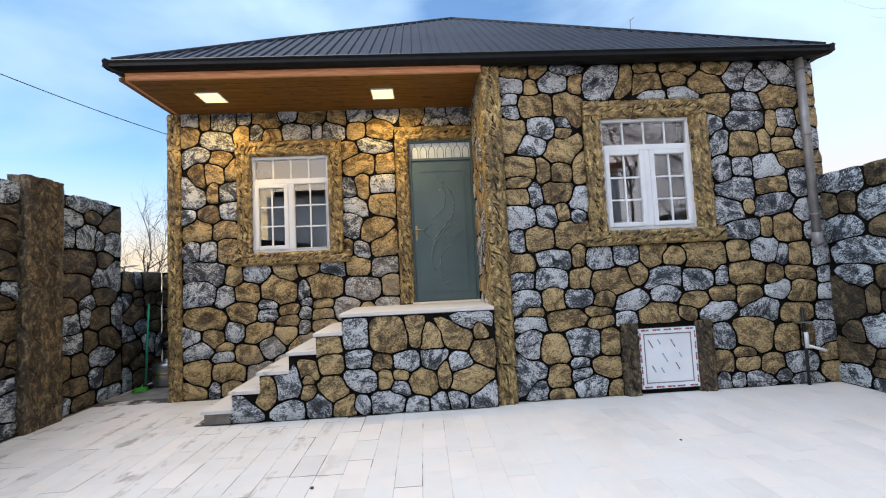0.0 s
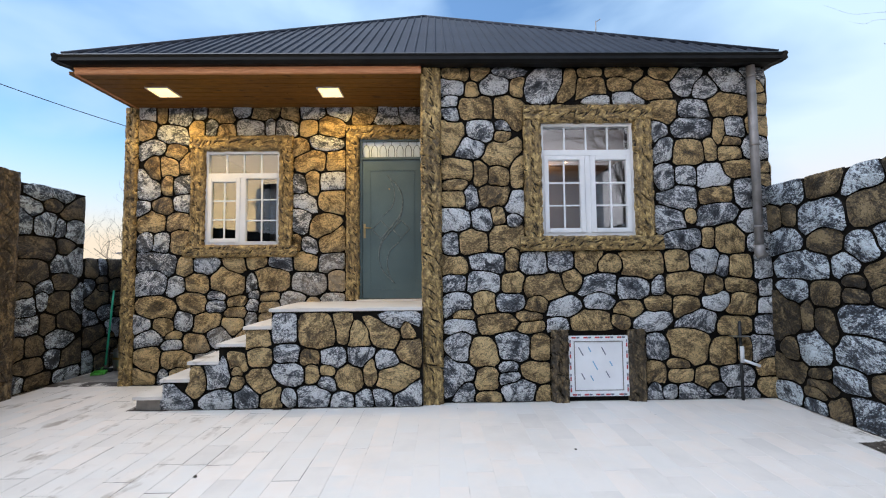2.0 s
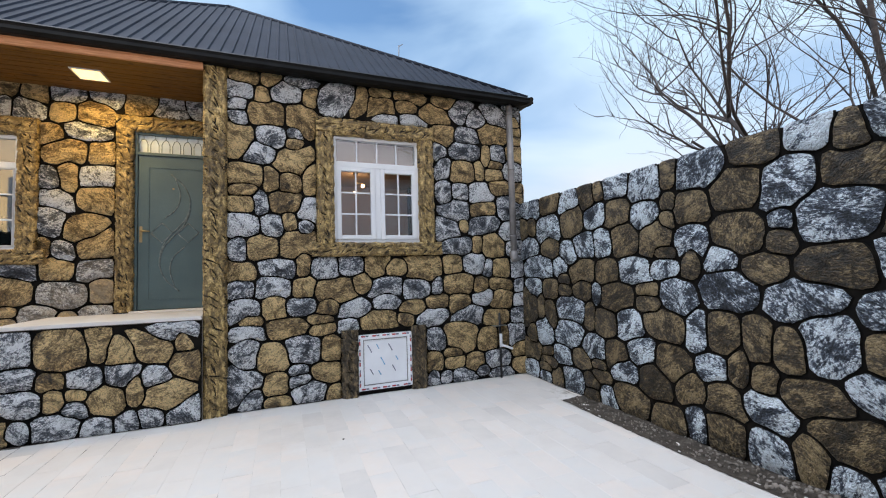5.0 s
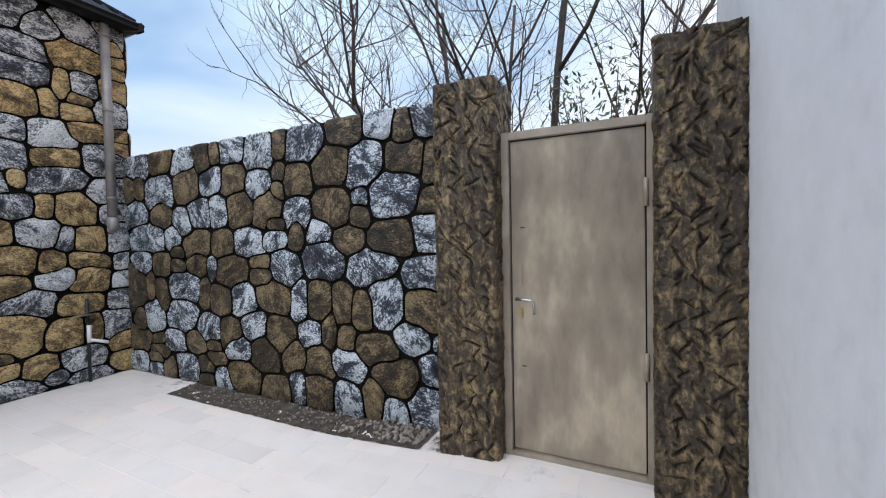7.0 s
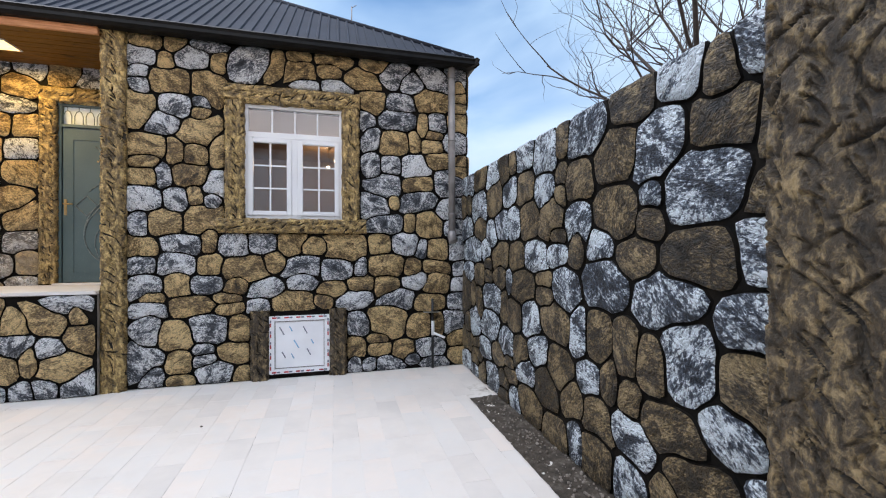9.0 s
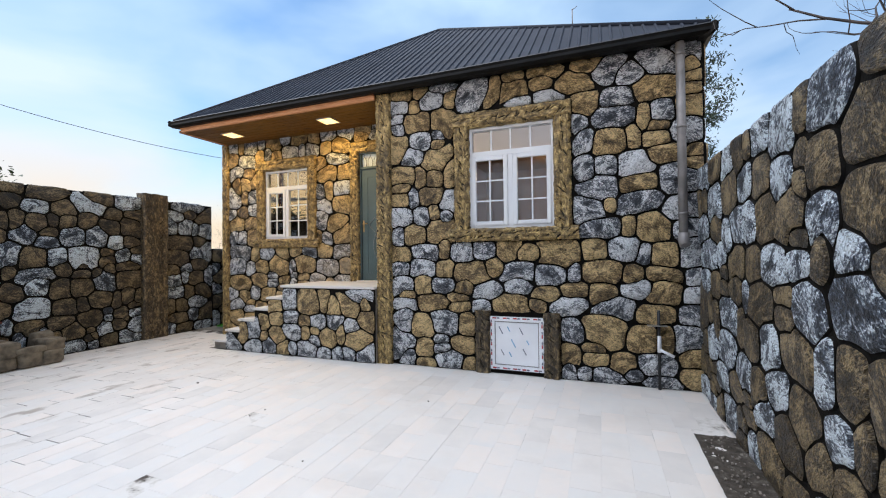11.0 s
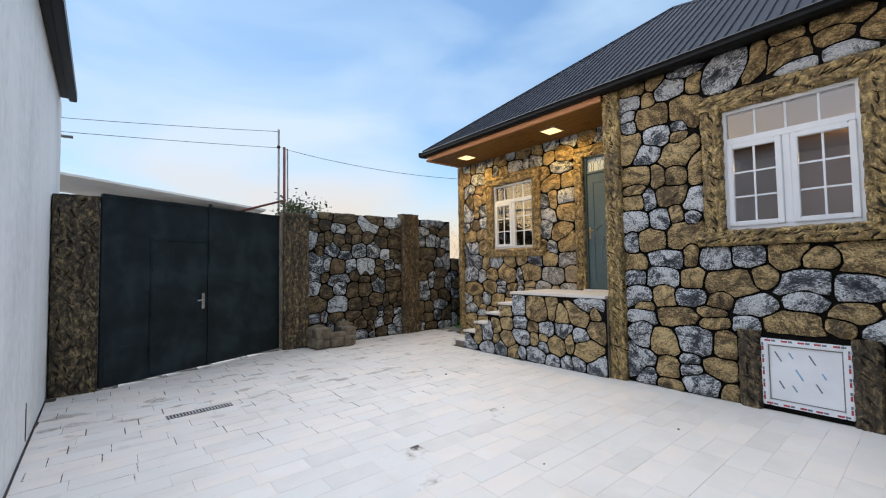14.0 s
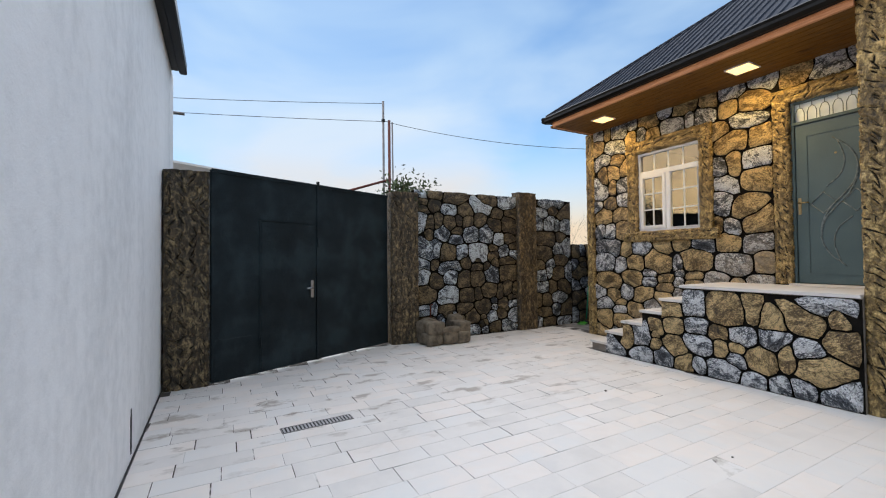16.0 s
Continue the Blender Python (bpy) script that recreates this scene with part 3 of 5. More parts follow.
bm = bmesh.new()
bmesh.ops.create_grid(bm, x_segments=80, y_segments=64, size=0.5)
for vert in bm.verts:
    x, y = 0.0 + 9.5 * vert.co.x, 2.1 + 7.2 * vert.co.y
    vert.co = (x, y, climb(x, y) - 0.0016)
solid("floor", bm, GROUT, None, "pale grout bed under the yard's stone paving", "paving")

# ---- house ----
HX0, HX1, HY, HYB, HR = -3.35, 4.77, 4.60, 9.9, 3.86
LY, PX = 5.52, 0.72
WIN_R = (2.08, 3.19, 1.86, 3.20)
WIN_L = (-2.31, -1.27, 1.855, 3.17)
DOOR_O = (-0.19, 0.70, 1.10, 3.32)


def local(o, x, z=0.0):
    return (o[0] - x, o[1] - x, o[2] - z, o[3] - z)


def grown(o, a, b, c, e):
    return (o[0] - a, o[1] + b, o[2] - c, o[3] + e)


wall_front = solid("wall_front", slab(HX1 - PX, HR, 0.25, [local(WIN_R, PX)]), JOINT, pose(PX, HY, 0), "house wall of moulded ochre and grey stones", "wall")
HATCH = (2.35, 3.03, 0.0, 0.74)
stones(wall_front, HX1 - PX, HR, [(0, 0.2, 0, HR), local(grown(WIN_R, 0.19, 0.2, 0.16, 0.2), PX), local(grown(HATCH, 0.2, 0.2, 0.1, 0.04), PX)], 11)
wall_porch = solid("wall_porch", slab(PX - HX0, HR, 0.25, [local(WIN_L, HX0), local(DOOR_O, HX0)]), JOINT, pose(HX0, LY, 0), "porch wall of moulded ochre and grey stones", "wall")
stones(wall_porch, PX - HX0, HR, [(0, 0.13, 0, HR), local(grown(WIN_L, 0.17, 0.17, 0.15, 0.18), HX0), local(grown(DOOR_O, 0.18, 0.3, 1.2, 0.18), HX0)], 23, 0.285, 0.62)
wall_return = solid("wall_return", slab(LY - HY - 0.002, HR, 0.25), JOINT, pose(PX, LY - 0.002, 0, 0, 0, -90), "side wall of the house's front bay", "wall")
stones(wall_return, LY - HY, HR, [(LY - HY - 0.12, 2, 0, HR)], 31, 0.29)
wall_east = solid("wall_east", slab(HYB - HY - 0.005, HR, 0.25), JOINT, pose(HX1 + 0.004, HY + 0.005, 0, 0, 0, 90), "side wall of the house in moulded stones", "wall")
stones(wall_east, 1.6, HR, [], 37)
wall_west = solid("wall_west", slab(HYB - LY - 0.26, HR, 0.25), JOINT, pose(HX0, HYB, 0, 0, 0, -90), "side wall of the house in moulded stones", "wall")
solid("wall_back", boxes((HX0 + 0.25, HX1 - 0.25, HYB - 0.25, HYB, 0, HR)), ROOM, None, "rear wall of the house", "wall")
solid("wall_inner", boxes((0.74, 0.975, LY + 0.26, HYB - 0.26, 1.0, HR)), ROOM, None, "cream inner wall between the rooms", "wall")
solid("floor_inner", boxes((HX0 + 0.26, 0.73, LY + 0.26, HYB - 0.26, 0.85, 1.05), (0.98, HX1 - 0.26, HY + 0.26, HYB - 0.26, 0.85, 1.05)), PINE, None, "wooden floor inside the house", "floor")
solid("ceiling_inner", boxes((HX0 + 0.26, 0.73, LY + 0.26, HYB - 0.26, 3.62, 3.72), (0.98, HX1 - 0.26, HY + 0.26, HYB - 0.26, 3.62, 3.72)), ROOM, None, "cream ceiling inside the house", "ceiling")

post("trim_corner", pose(PX - 0.012, HY - 0.07, 0), 0.215, 0.3, HR, 41, BARK, "ochre corner pilaster carved like bark", None, 2, "pilaster")
post("trim_corner", pose(HX0 - 0.03, LY - 0.05, 0), 0.155, 0.2, HR - 0.1, 42, BARK, "ochre corner pilaster carved like bark", None, 2, "pilaster")


def window_trim(o, y, wide, seed):
    """Carved frame round a window: two jambs, a lintel and a longer sill."""
    root = thing("trim", pose(0, y, 0), "ochre window surround carved like bark", "window surround", "", "structure")
    x0, x1, z0, z1 = o
    for x, k in ((x0 - wide, 0), (x1 - 0.005, 1)):
        post("jamb", pose(x, -0.062, z0 - 0.01), wide + 0.005, 0.08, z1 - z0 + 0.02, seed + k, BARK, "", root)
    post("lintel", pose(x0 - wide - 0.01, -0.066, z1 + 0.19, 0, 90), 0.19, 0.08, x1 - x0 + 2 * wide + 0.02, seed + 2, BARK, "", root)
    post("sill", pose(x0 - wide - 0.07, -0.07, z0 - 0.002, 0, 90), 0.15, 0.09, x1 - x0 + 2 * wide + 0.16, seed + 3, BARK, "", root)


window_trim(WIN_R, HY, 0.185, 51)
window_trim(WIN_L, LY, 0.165, 61)
door_trim = thing("trim", pose(0, LY, 0), "ochre door surround carved like bark", "door surround", "", "structure")
post("jamb", pose(DOOR_O[0] - 0.17, -0.06, 1.10), 0.17, 0.08, 2.24, 71, BARK, "", door_trim)
post("lintel", pose(DOOR_O[0] - 0.17, -0.06, 3.50, 0, 90), 0.18, 0.08, PX - DOOR_O[0] + 0.16, 72, BARK, "", door_trim)
hatch_trim = thing("trim", pose(0, HY, 0), "brown hatch surround carved like bark", "hatch surround", "", "structure")
post("jamb", pose(HATCH[0] - 0.19, -0.055, 0), 0.185, 0.07, 0.80, 73, BARK_DARK, "", hatch_trim)
post("jamb", pose(HATCH[1] + 0.005, -0.055, 0), 0.185, 0.07, 0.80, 74, BARK_DARK, "", hatch_trim)


def window(name, o, y, label, fixed=False):
    """White uPVC window: a top light over two casements (or one beside a fixed pane), with glazing bars."""
    x0, x1, z0, z1 = o
    w, h = x1 - x0, z1 - z0
    root = thing(name, pose(x0, y, z0), label, "window", "", "structure")
    f, tz, mid = 0.045, h * 0.735, w / 2
    part("window_frame", boxes((0, f, 0, 0.07, 0, h), (w - f, w, 0, 0.07, 0, h), (f, w - f, 0, 0.07, 0, f), (f, w - f, 0, 0.07, h - f, h), (f, w - f, 0.001, 0.069, tz - 0.035, tz + 0.035), (mid - 0.035, mid + 0.035, 0.002, 0.068, f, tz - 0.035), bevel=0.006), UPVC, root)
    part("pane", boxes((f, w - f, 0.034, 0.040, tz + 0.03, h - f)), GLASS, root).visible_shadow = False
    for k in range(3):
        x = f + (w - 2 * f) * (k + 1) / 4
        part("glazing_bar", boxes((x - 0.009, x + 0.009, 0.026, 0.048, tz + 0.035, h - f)), UPVC, root)
    for a, b in ((f, mid - 0.035), (mid + 0.035, w - f)):
        c, t, s = f, tz - 0.035, 0.055
        if fixed and a > mid:
            s = 0.012
        sash = part("sash", boxes((a, a + s, -0.012, 0.05, c, t), (b - s, b, -0.012, 0.05, c, t), (a + s, b - s, -0.012, 0.05, c, c + s), (a + s, b - s, -0.012, 0.05, t - s, t), bevel=0.007), UPVC, root)
        part("pane", boxes((a + s, b - s, 0.018, 0.024, c + s, t - s)), GLASS, sash).visible_shadow = False
        part("glazing_bar", boxes(((a + b) / 2 - 0.009, (a + b) / 2 + 0.009, 0.010, 0.032, c + s, t - s)), UPVC, sash)
        for k in (1, 2):
            z = c + s + (t - c - 2 * s) * k / 3
            part("glazing_bar", boxes((a + s, b - s, 0.011, 0.031, z - 0.009, z + 0.009)), UPVC, sash)


window("window_1", WIN_R, HY + 0.005, "white uPVC window with white glazing bars")
window("window_2", WIN_L, LY + 0.005, "white uPVC window with white glazing bars under the porch", True)


def front_door():
    x0, x1, z0, z1 = DOOR_O
    w, h = x1 - x0, z1 - z0
    root = thing("door_1", pose(x0, LY + 0.01, z0), "closed dark green steel door with raised curves", "door", "", "structure")
    leaf_h = 1.93
    part("door_frame", boxes((0, 0.035, -0.02, 0.08, 0, h), (w - 0.035, w, -0.02, 0.08, 0, h), (0.035, w - 0.035, -0.02, 0.08, h - 0.03, h), (0.035, w - 0.035, -0.02, 0.08, leaf_h, leaf_h + 0.035), bevel=0.004), DOOR, root)
    leaf = part("door_leaf", boxes((0.038, w - 0.038, 0.0, 0.06, 0.012, leaf_h - 0.004), bevel=0.006), DOOR, root)
    a, b, c, e = 0.14, w - 0.13, 0.12, leaf_h - 0.14
    part("moulding", boxes((a, b, -0.009, 0.004, c, c + 0.016), (a, b, -0.009, 0.004, e - 0.016, e), (a, a + 0.016, -0.0085, 0.004, c + 0.016, e - 0.016), (b - 0.016, b, -0.0085, 0.004, c + 0.016, e - 0.016), bevel=0.003), DOOR, leaf)
    cx, cz = 0.43, 0.965
    def sweep(*p):
        """A smooth line through points given from the door's middle."""
        p, out = [Vector((cx + x, -0.002, cz + z)) for x, z in p], []
        q = [p[0] * 2 - p[1], *p, p[-1] * 2 - p[-2]]
        for i in range(1, len(q) - 2):
            for k in range(5):
                t = k / 5
                out.append(0.5 * (2 * q[i] + (q[i + 1] - q[i - 1]) * t + (2 * q[i - 1] - 5 * q[i] + 4 * q[i + 1] - q[i + 2]) * t * t + (3 * q[i] - q[i - 1] - 3 * q[i + 1] + q[i + 2]) * t ** 3))
        return out + [p[-1]]
    bend = ((-0.046, 0.74), (0.095, 0.595), (0.162, 0.42), (0.135, 0.218), (0.04, 0.073), (-0.081, -0.073), (-0.154, -0.247), (-0.168, -0.42))
    inner = ((0.0, 0.69), (0.054, 0.48), (0.014, 0.305), (-0.108, 0.183))
    curves = []
    for f in (1, -1):
        curves += [(sweep(*[(f * x, f * z) for x, z in bend]), 0.009), (sweep(*[(f * x, f * z) for x, z in inner]), 0.007)]
        mx = -f * 0.142
        curves.append(([(cx + mx + x, -0.002, cz + z) for x, z in ((-0.115, -0.01), (0, 0.12), (0.118, 0), (0, -0.13), (-0.115, -0.01))], 0.008))
    for pts, r in curves:
        part("moulding", rods((pts, r), sides=6), DOOR_WORN, leaf, "worn raised moulding")
    handle = part("handle", boxes((0.055, 0.085, -0.008, 0.002, 0.84, 1.04), bevel=0.004), BRASS, leaf, "aged brass lever handle")
    part("lever", rods(([(0.07, -0.005, 0.98), (0.07, -0.05, 0.98), (0.17, -0.052, 0.975)], 0.009)), BRASS, handle)
    part("peephole", rods(([(cx - 0.02, -0.008, 1.52), (cx - 0.02, 0.01, 1.52)], 0.012)), BRASS, leaf)
    part("pane", boxes((0.035, w - 0.035, 0.03, 0.036, leaf_h + 0.035, h - 0.03)), FROST, root, "frosted pale transom pane")
    n = 7
    for k in range(n):
        x = 0.035 + (w - 0.07) * (k + 0.5) / n
        z, t = leaf_h + 0.04, h - 0.04
        part("grille_bar", rods(([(x - 0.045, -0.004, z), (x - 0.045, -0.004, z + 0.10), (x - 0.025, -0.004, z + 0.15), (x, -0.004, z + 0.165), (x + 0.025, -0.004, z + 0.15), (x + 0.042, -0.004, z + 0.10), (x + 0.042, -0.004, z)], 0.0045), ([(x, -0.004, z + 0.165), (x, -0.004, t)], 0.004), sides=6), DOOR, root)


front_door()


def hatch():
    x0, x1 = HATCH[:2]
    root = thing("hatch", pose(x0, HY - 0.03, 0.055), "white plastic cellar hatch still in its printed film", "hatch")
    w, h = x1 - x0, 0.675
    part("frame", boxes((0, 0.06, 0, 0.05, 0, h), (w - 0.06, w, 0, 0.05, 0, h), (0.06, w - 0.06, 0, 0.05, 0, 0.06), (0.06, w - 0.06, 0, 0.05, h - 0.06, h), bevel=0.006), FILM, root)
    part("panel", boxes((0.06, w - 0.06, 0.012, 0.04, 0.06, h - 0.06)), FILM, root)
    ins = boxes((0.062, 0.070, 0.004, 0.016, 0.062, h - 0.062), (w - 0.070, w - 0.062, 0.004, 0.016, 0.062, h - 0.062), (0.07, w - 0.07, 0.004, 0.016, 0.062, 0.070), (0.07, w - 0.07, 0.004, 0.016, h - 0.070, h - 0.062))
    part("gasket", ins, ZINC, root, "grey rubber gasket")
    rng = random.Random(5)
    for k in range(5):
        for z in (0.006, h - 0.034):
            x = 0.03 + k * 0.13 + rng.uniform(-0.01, 0.01)
            part("print", boxes((x, x + 0.05, -0.001, 0.004, z + 0.006, z + 0.024)), RED_INK, root)
            part("print", boxes((x + 0.055, x + 0.09, -0.001, 0.004, z + 0.006, z + 0.024)), DARK_INK, root)
        for x in (0.010, w - 0.028):
            z = 0.05 + k * 0.125
            part("print", boxes((x, x + 0.016, -0.001, 0.004, z, z + 0.045)), RED_INK, root)
            part("print", boxes((x, x + 0.016, -0.001, 0.004, z + 0.05, z + 0.08)), DARK_INK, root)
    for x, z, ln, mat in ((0.14, 0.50, 0.16, DARK_INK), (0.24, 0.52, 0.10, BLUE_INK), (0.40, 0.50, 0.15, DARK_INK), (0.30, 0.34, 0.17, BLUE_INK), (0.16, 0.22, 0.12, DARK_INK), (0.26, 0.20, 0.10, BLUE_INK), (0.44, 0.24, 0.13, DARK_INK), (0.48, 0.36, 0.09, BLUE_INK)):
        bm = boxes((-0.006, 0.006, 0.0085, 0.013, -ln / 3, ln / 3))
        bmesh.ops.rotate(bm, cent=(0, 0, 0), matrix=Matrix.Rotation(radians(-28), 3, "Y"), verts=bm.verts)
        bmesh.ops.translate(bm, vec=(x, 0, z), verts=bm.verts)
        part("print", bm, mat, root)


hatch()

# ---- roof ----
EX0, EX1, EY0, EY1, EZ = -3.315, 4.81, 4.435, 10.05, 3.942
APEX = Vector((0.67, 7.24, 6.18))
roof = thing("roof", Matrix(), "dark grey ribbed metal hip roof with black gutters", "roof", "", "structure")
corners = [Vector(p) for p in ((EX0, EY0, EZ), (EX1, EY0, EZ), (EX1, EY1, EZ), (EX0, EY1, EZ))]
for k in range(4):
    a, b = corners[k], corners[(k + 1) % 4]
    n = (b - a).cross(APEX - a).normalized()
    bm = bmesh.new()
    low, up = [bm.verts.new(p - n * 0.03) for p in (a, b, APEX)], [bm.verts.new(p) for p in (a, b, APEX)]
    bm.faces.new(up), bm.faces.new(low[::-1])
    for i in range(3):
        bm.faces.new((low[i], low[(i + 1) % 3], up[(i + 1) % 3], up[i]))
    face = part("slope", bm, ROOF, roof)
    along, span = (b - a).normalized(), (b - a).length
    foot = (APEX - a).dot(along)
    rise = (APEX - a) - along * foot
    count = int(span / 0.118)
    for i in range(1, count):
        s = span * i / count
        f = s / foot if s < foot else (span - s) / (span - foot)
        p, q = a + along * s, a + along * s + rise * f * 0.985
        bm = bmesh.new()
        foot_pts = [(-0.018, 0), (-0.009, 0.018), (0.009, 0.018), (0.018, 0)]
        ends = [[bm.verts.new(o + along * x + n * y) for x, y in foot_pts] for o in (p, q)]
        for j in range(3):
            bm.faces.new((ends[0][j], ends[0][j + 1], ends[1][j + 1], ends[1][j]))
        bm.faces.new(ends[0][::-1]), bm.faces.new(ends[1])
        part("rib", bm, ROOF, face)
    part("ridge_cap", rods(([a + Vector((0, 0, 0.005)), APEX], 0.035), sides=6), ROOF, roof)
    out = along.cross(Vector((0, 0, 1)))
    pts = [(0.0, -0.015), (0.055, 0.0), (0.075, -0.02), (0.065, -0.05), (0.07, -0.085), (0.02, -0.11), (-0.07, -0.115), (-0.07, -0.04)]
    bm = bmesh.new()
    rings = [[bm.verts.new(o + along * e * (x + 0.05) + out * (x - 0.02) + Vector((0, 0, z))) for x, z in pts] for o, e in ((a, -0.6), (b, 0.6))]
    for j in range(len(pts)):
        bm.faces.new((rings[0][j], rings[0][(j + 1) % 8], rings[1][(j + 1) % 8], rings[1][j]))
    bm.faces.new(rings[0][::-1]), bm.faces.new(rings[1])
    part("gutter", bm, GUTTER, roof, "black metal gutter")
part("lightning_rod", rods(([(3.35, 6.0, 4.95), (3.35, 5.98, 5.30)], 0.008), ([(3.35, 5.98, 5.28), (3.42, 5.98, 5.33)], 0.006)), ZINC, roof)

# porch soffit of pine boards, and the fascia in front of it
SZ = 3.765
soffit = solid("ceiling_porch", boxes((HX0 + 0.03, PX, EY0 + 0.10, LY, SZ + 0.02, SZ + 0.04)), PINE, None, "varnished pine soffit over the porch", "soffit")
bm = bmesh.new()
y, k = EY0 + 0.10, 0
while y < LY - 0.02:
    cut = 0.3 + 0.8 * ((k * 0.37) % 1)
    for a, b in ((HX0 + 0.03, -1.7 + cut), (-1.698 + cut, PX - 0.015)):
        box(bm, a, b, y, min(y + 0.114, LY - 0.002), SZ, SZ + 0.018, 0.004)
    y, k = y + 0.119, k + 1
boards = new("soffit_boards", finish(bm, "soffit_boards", PINE))
boards.parent = soffit
solid("trim_fascia", boxes((EX0 + 0.09, PX - 0.012, EY0 + 0.06, EY0 + 0.096, SZ - 0.008, SZ + 0.085), (EX0 + 0.085, PX - 0.012, EY0 + 0.05, EY0 + 0.062, SZ + 0.045, SZ + 0.09), bevel=0.004), PINE_FRESH, None, "orange pine fascia board along the porch eave", "fascia")
solid("trim_fascia", boxes((EX0 + 0.06, EX0 + 0.096, EY0 + 0.10, LY, SZ - 0.008, SZ + 0.085), bevel=0.004), PINE_FRESH, None, "orange pine fascia board at the porch's end", "fascia")


def porch_light(x, y):
    root = thing("ceiling_light", pose(x, y, SZ), "lit square warm-white panel light in the soffit", "light", "porch lights")
    part("frame", boxes((-0.14, 0.14, -0.14, -0.125, -0.012, 0.002), (-0.14, 0.14, 0.125, 0.14, -0.012, 0.002), (-0.14, -0.125, -0.125, 0.125, -0.012, 0.002), (0.125, 0.14, -0.125, 0.125, -0.012, 0.002)), PLASTIC, root)
    part("diffuser", boxes((-0.125, 0.125, -0.125, 0.125, -0.010, -0.002)), LED, root)
    lamp = new("porch_lamp", bpy.data.lights.new("porch_lamp", "AREA"))
    lamp.data.energy, lamp.data.size, lamp.data.color = 12.5, 0.22, (1.0, 0.64, 0.17)
    lamp.data.spread = radians(170)
    lamp.matrix_world = pose(x, y, SZ - 0.016)


porch_light(-2.545, 4.99)
porch_light(-0.46, 5.01)


def room_light(x, y, n):
    root = thing("ceiling_lamp", pose(x, y, 3.62), "lit round warm lamp on the room's ceiling", "light")
    part("rose", lathe([(0.05, -0.03), (0.06, 0.0)]), BRASS, root)
    part("stem", rods(([(0, 0, -0.02), (0, 0, -0.22)], 0.01)), BRASS, root)
    for k in range(n):
        a = 2 * math.pi * k / n
        bm = bmesh.new()
        bmesh.ops.create_uvsphere(bm, u_segments=12, v_segments=8, radius=0.04)
        bmesh.ops.translate(bm, vec=(0.16 * math.cos(a), 0.16 * math.sin(a), -0.27), verts=bm.verts)
        part("bulb", bm, BULB, root)
        part("arm", rods(([(0, 0, -0.21), (0.16 * math.cos(a), 0.16 * math.sin(a), -0.22)], 0.007)), BRASS, root)
    lamp = new("room_lamp", bpy.data.lights.new("room_lamp", "POINT"))
    lamp.data.energy, lamp.data.shadow_soft_size, lamp.data.color = 9.0, 0.03, (1.0, 0.66, 0.36)
    lamp.location = (x, y, 3.20)


room_light(2.95, 8.2, 1)

# ---- porch steps ----
SX = [-2.42, -2.13, -1.84, -1.53, -1.24, -0.96]
SZS = [0.15, 0.335, 0.52, 0.71, 0.895, 1.085]
SY = 4.50
steps = thing("stairs", pose(SX[0], SY, 0), "porch steps with moulded stone front and pale treads", "stairs", "", "structure")
holes = [((SX[k] - SX[0]), (SX[k + 1] - SX[0]) if k < 5 else 4.0, SZS[k] - 0.045, 2.0) for k in range(6)]
bm = bmesh.new()
for k in range(6):
    box(bm, SX[k] - SX[0], (SX[k + 1] if k < 5 else PX - 0.014) - SX[0], 0, LY - SY - 0.004, 0, SZS[k] - 0.035)
core = part("core", bm, CONCRETE, steps)
face = part("front", slab(PX - 0.016 - SX[0], SZS[5] - 0.036, 0.004, holes, 0.27), JOINT, steps)
face.location = (0, -0.006, 0)
stones(face, PX - 0.016 - SX[0], SZS[5] - 0.04, [(o[0], o[1], o[2] + 0.008, o[3]) for o in holes] + [(-0.1, 0.26, 0, 2)], 83, 0.265, 0.62, 0.024)
for k in range(6):
    end = (SX[k + 1] + 0.01 if k < 5 else PX - 0.016) - SX[0]
    part("tread", boxes((SX[k] - SX[0] - 0.025, end, -0.035, LY - SY - 0.006, SZS[k] - 0.035, SZS[k]), bevel=0.004), TILE, steps)
solid("threshold", boxes((DOOR_O[0] - 0.02, PX - 0.02, LY - 0.10, LY + 0.008, SZS[5], SZS[5] + 0.022), bevel=0.004), TILE, None, "pale stone threshold under the front door", "threshold")

# ---- right-hand yard wall ----
RX, RH = 4.72, 2.43
wall_right = solid("wall_right", slab(HY - 0.50, RH - 0.02, 0.22), JOINT, pose(RX, HY - 0.002, 0, 0, 0, -90), "yard wall of moulded ochre and grey stones", "wall")
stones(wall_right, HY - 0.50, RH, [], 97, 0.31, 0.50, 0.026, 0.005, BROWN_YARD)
post("pillar", pose(4.42, 0.475, 0, 0, 0, -90), 0.40, 0.34, 2.40, 101, BARK_DARK, "dark brown pillar carved like bark beside the gate", None, 4)
post("pillar", pose(4.40, -0.775, 0, 0, 0, -90), 0.385, 0.36, 2.42, 103, BARK_DARK, "dark brown pillar carved like bark against the white wall", None, 4)


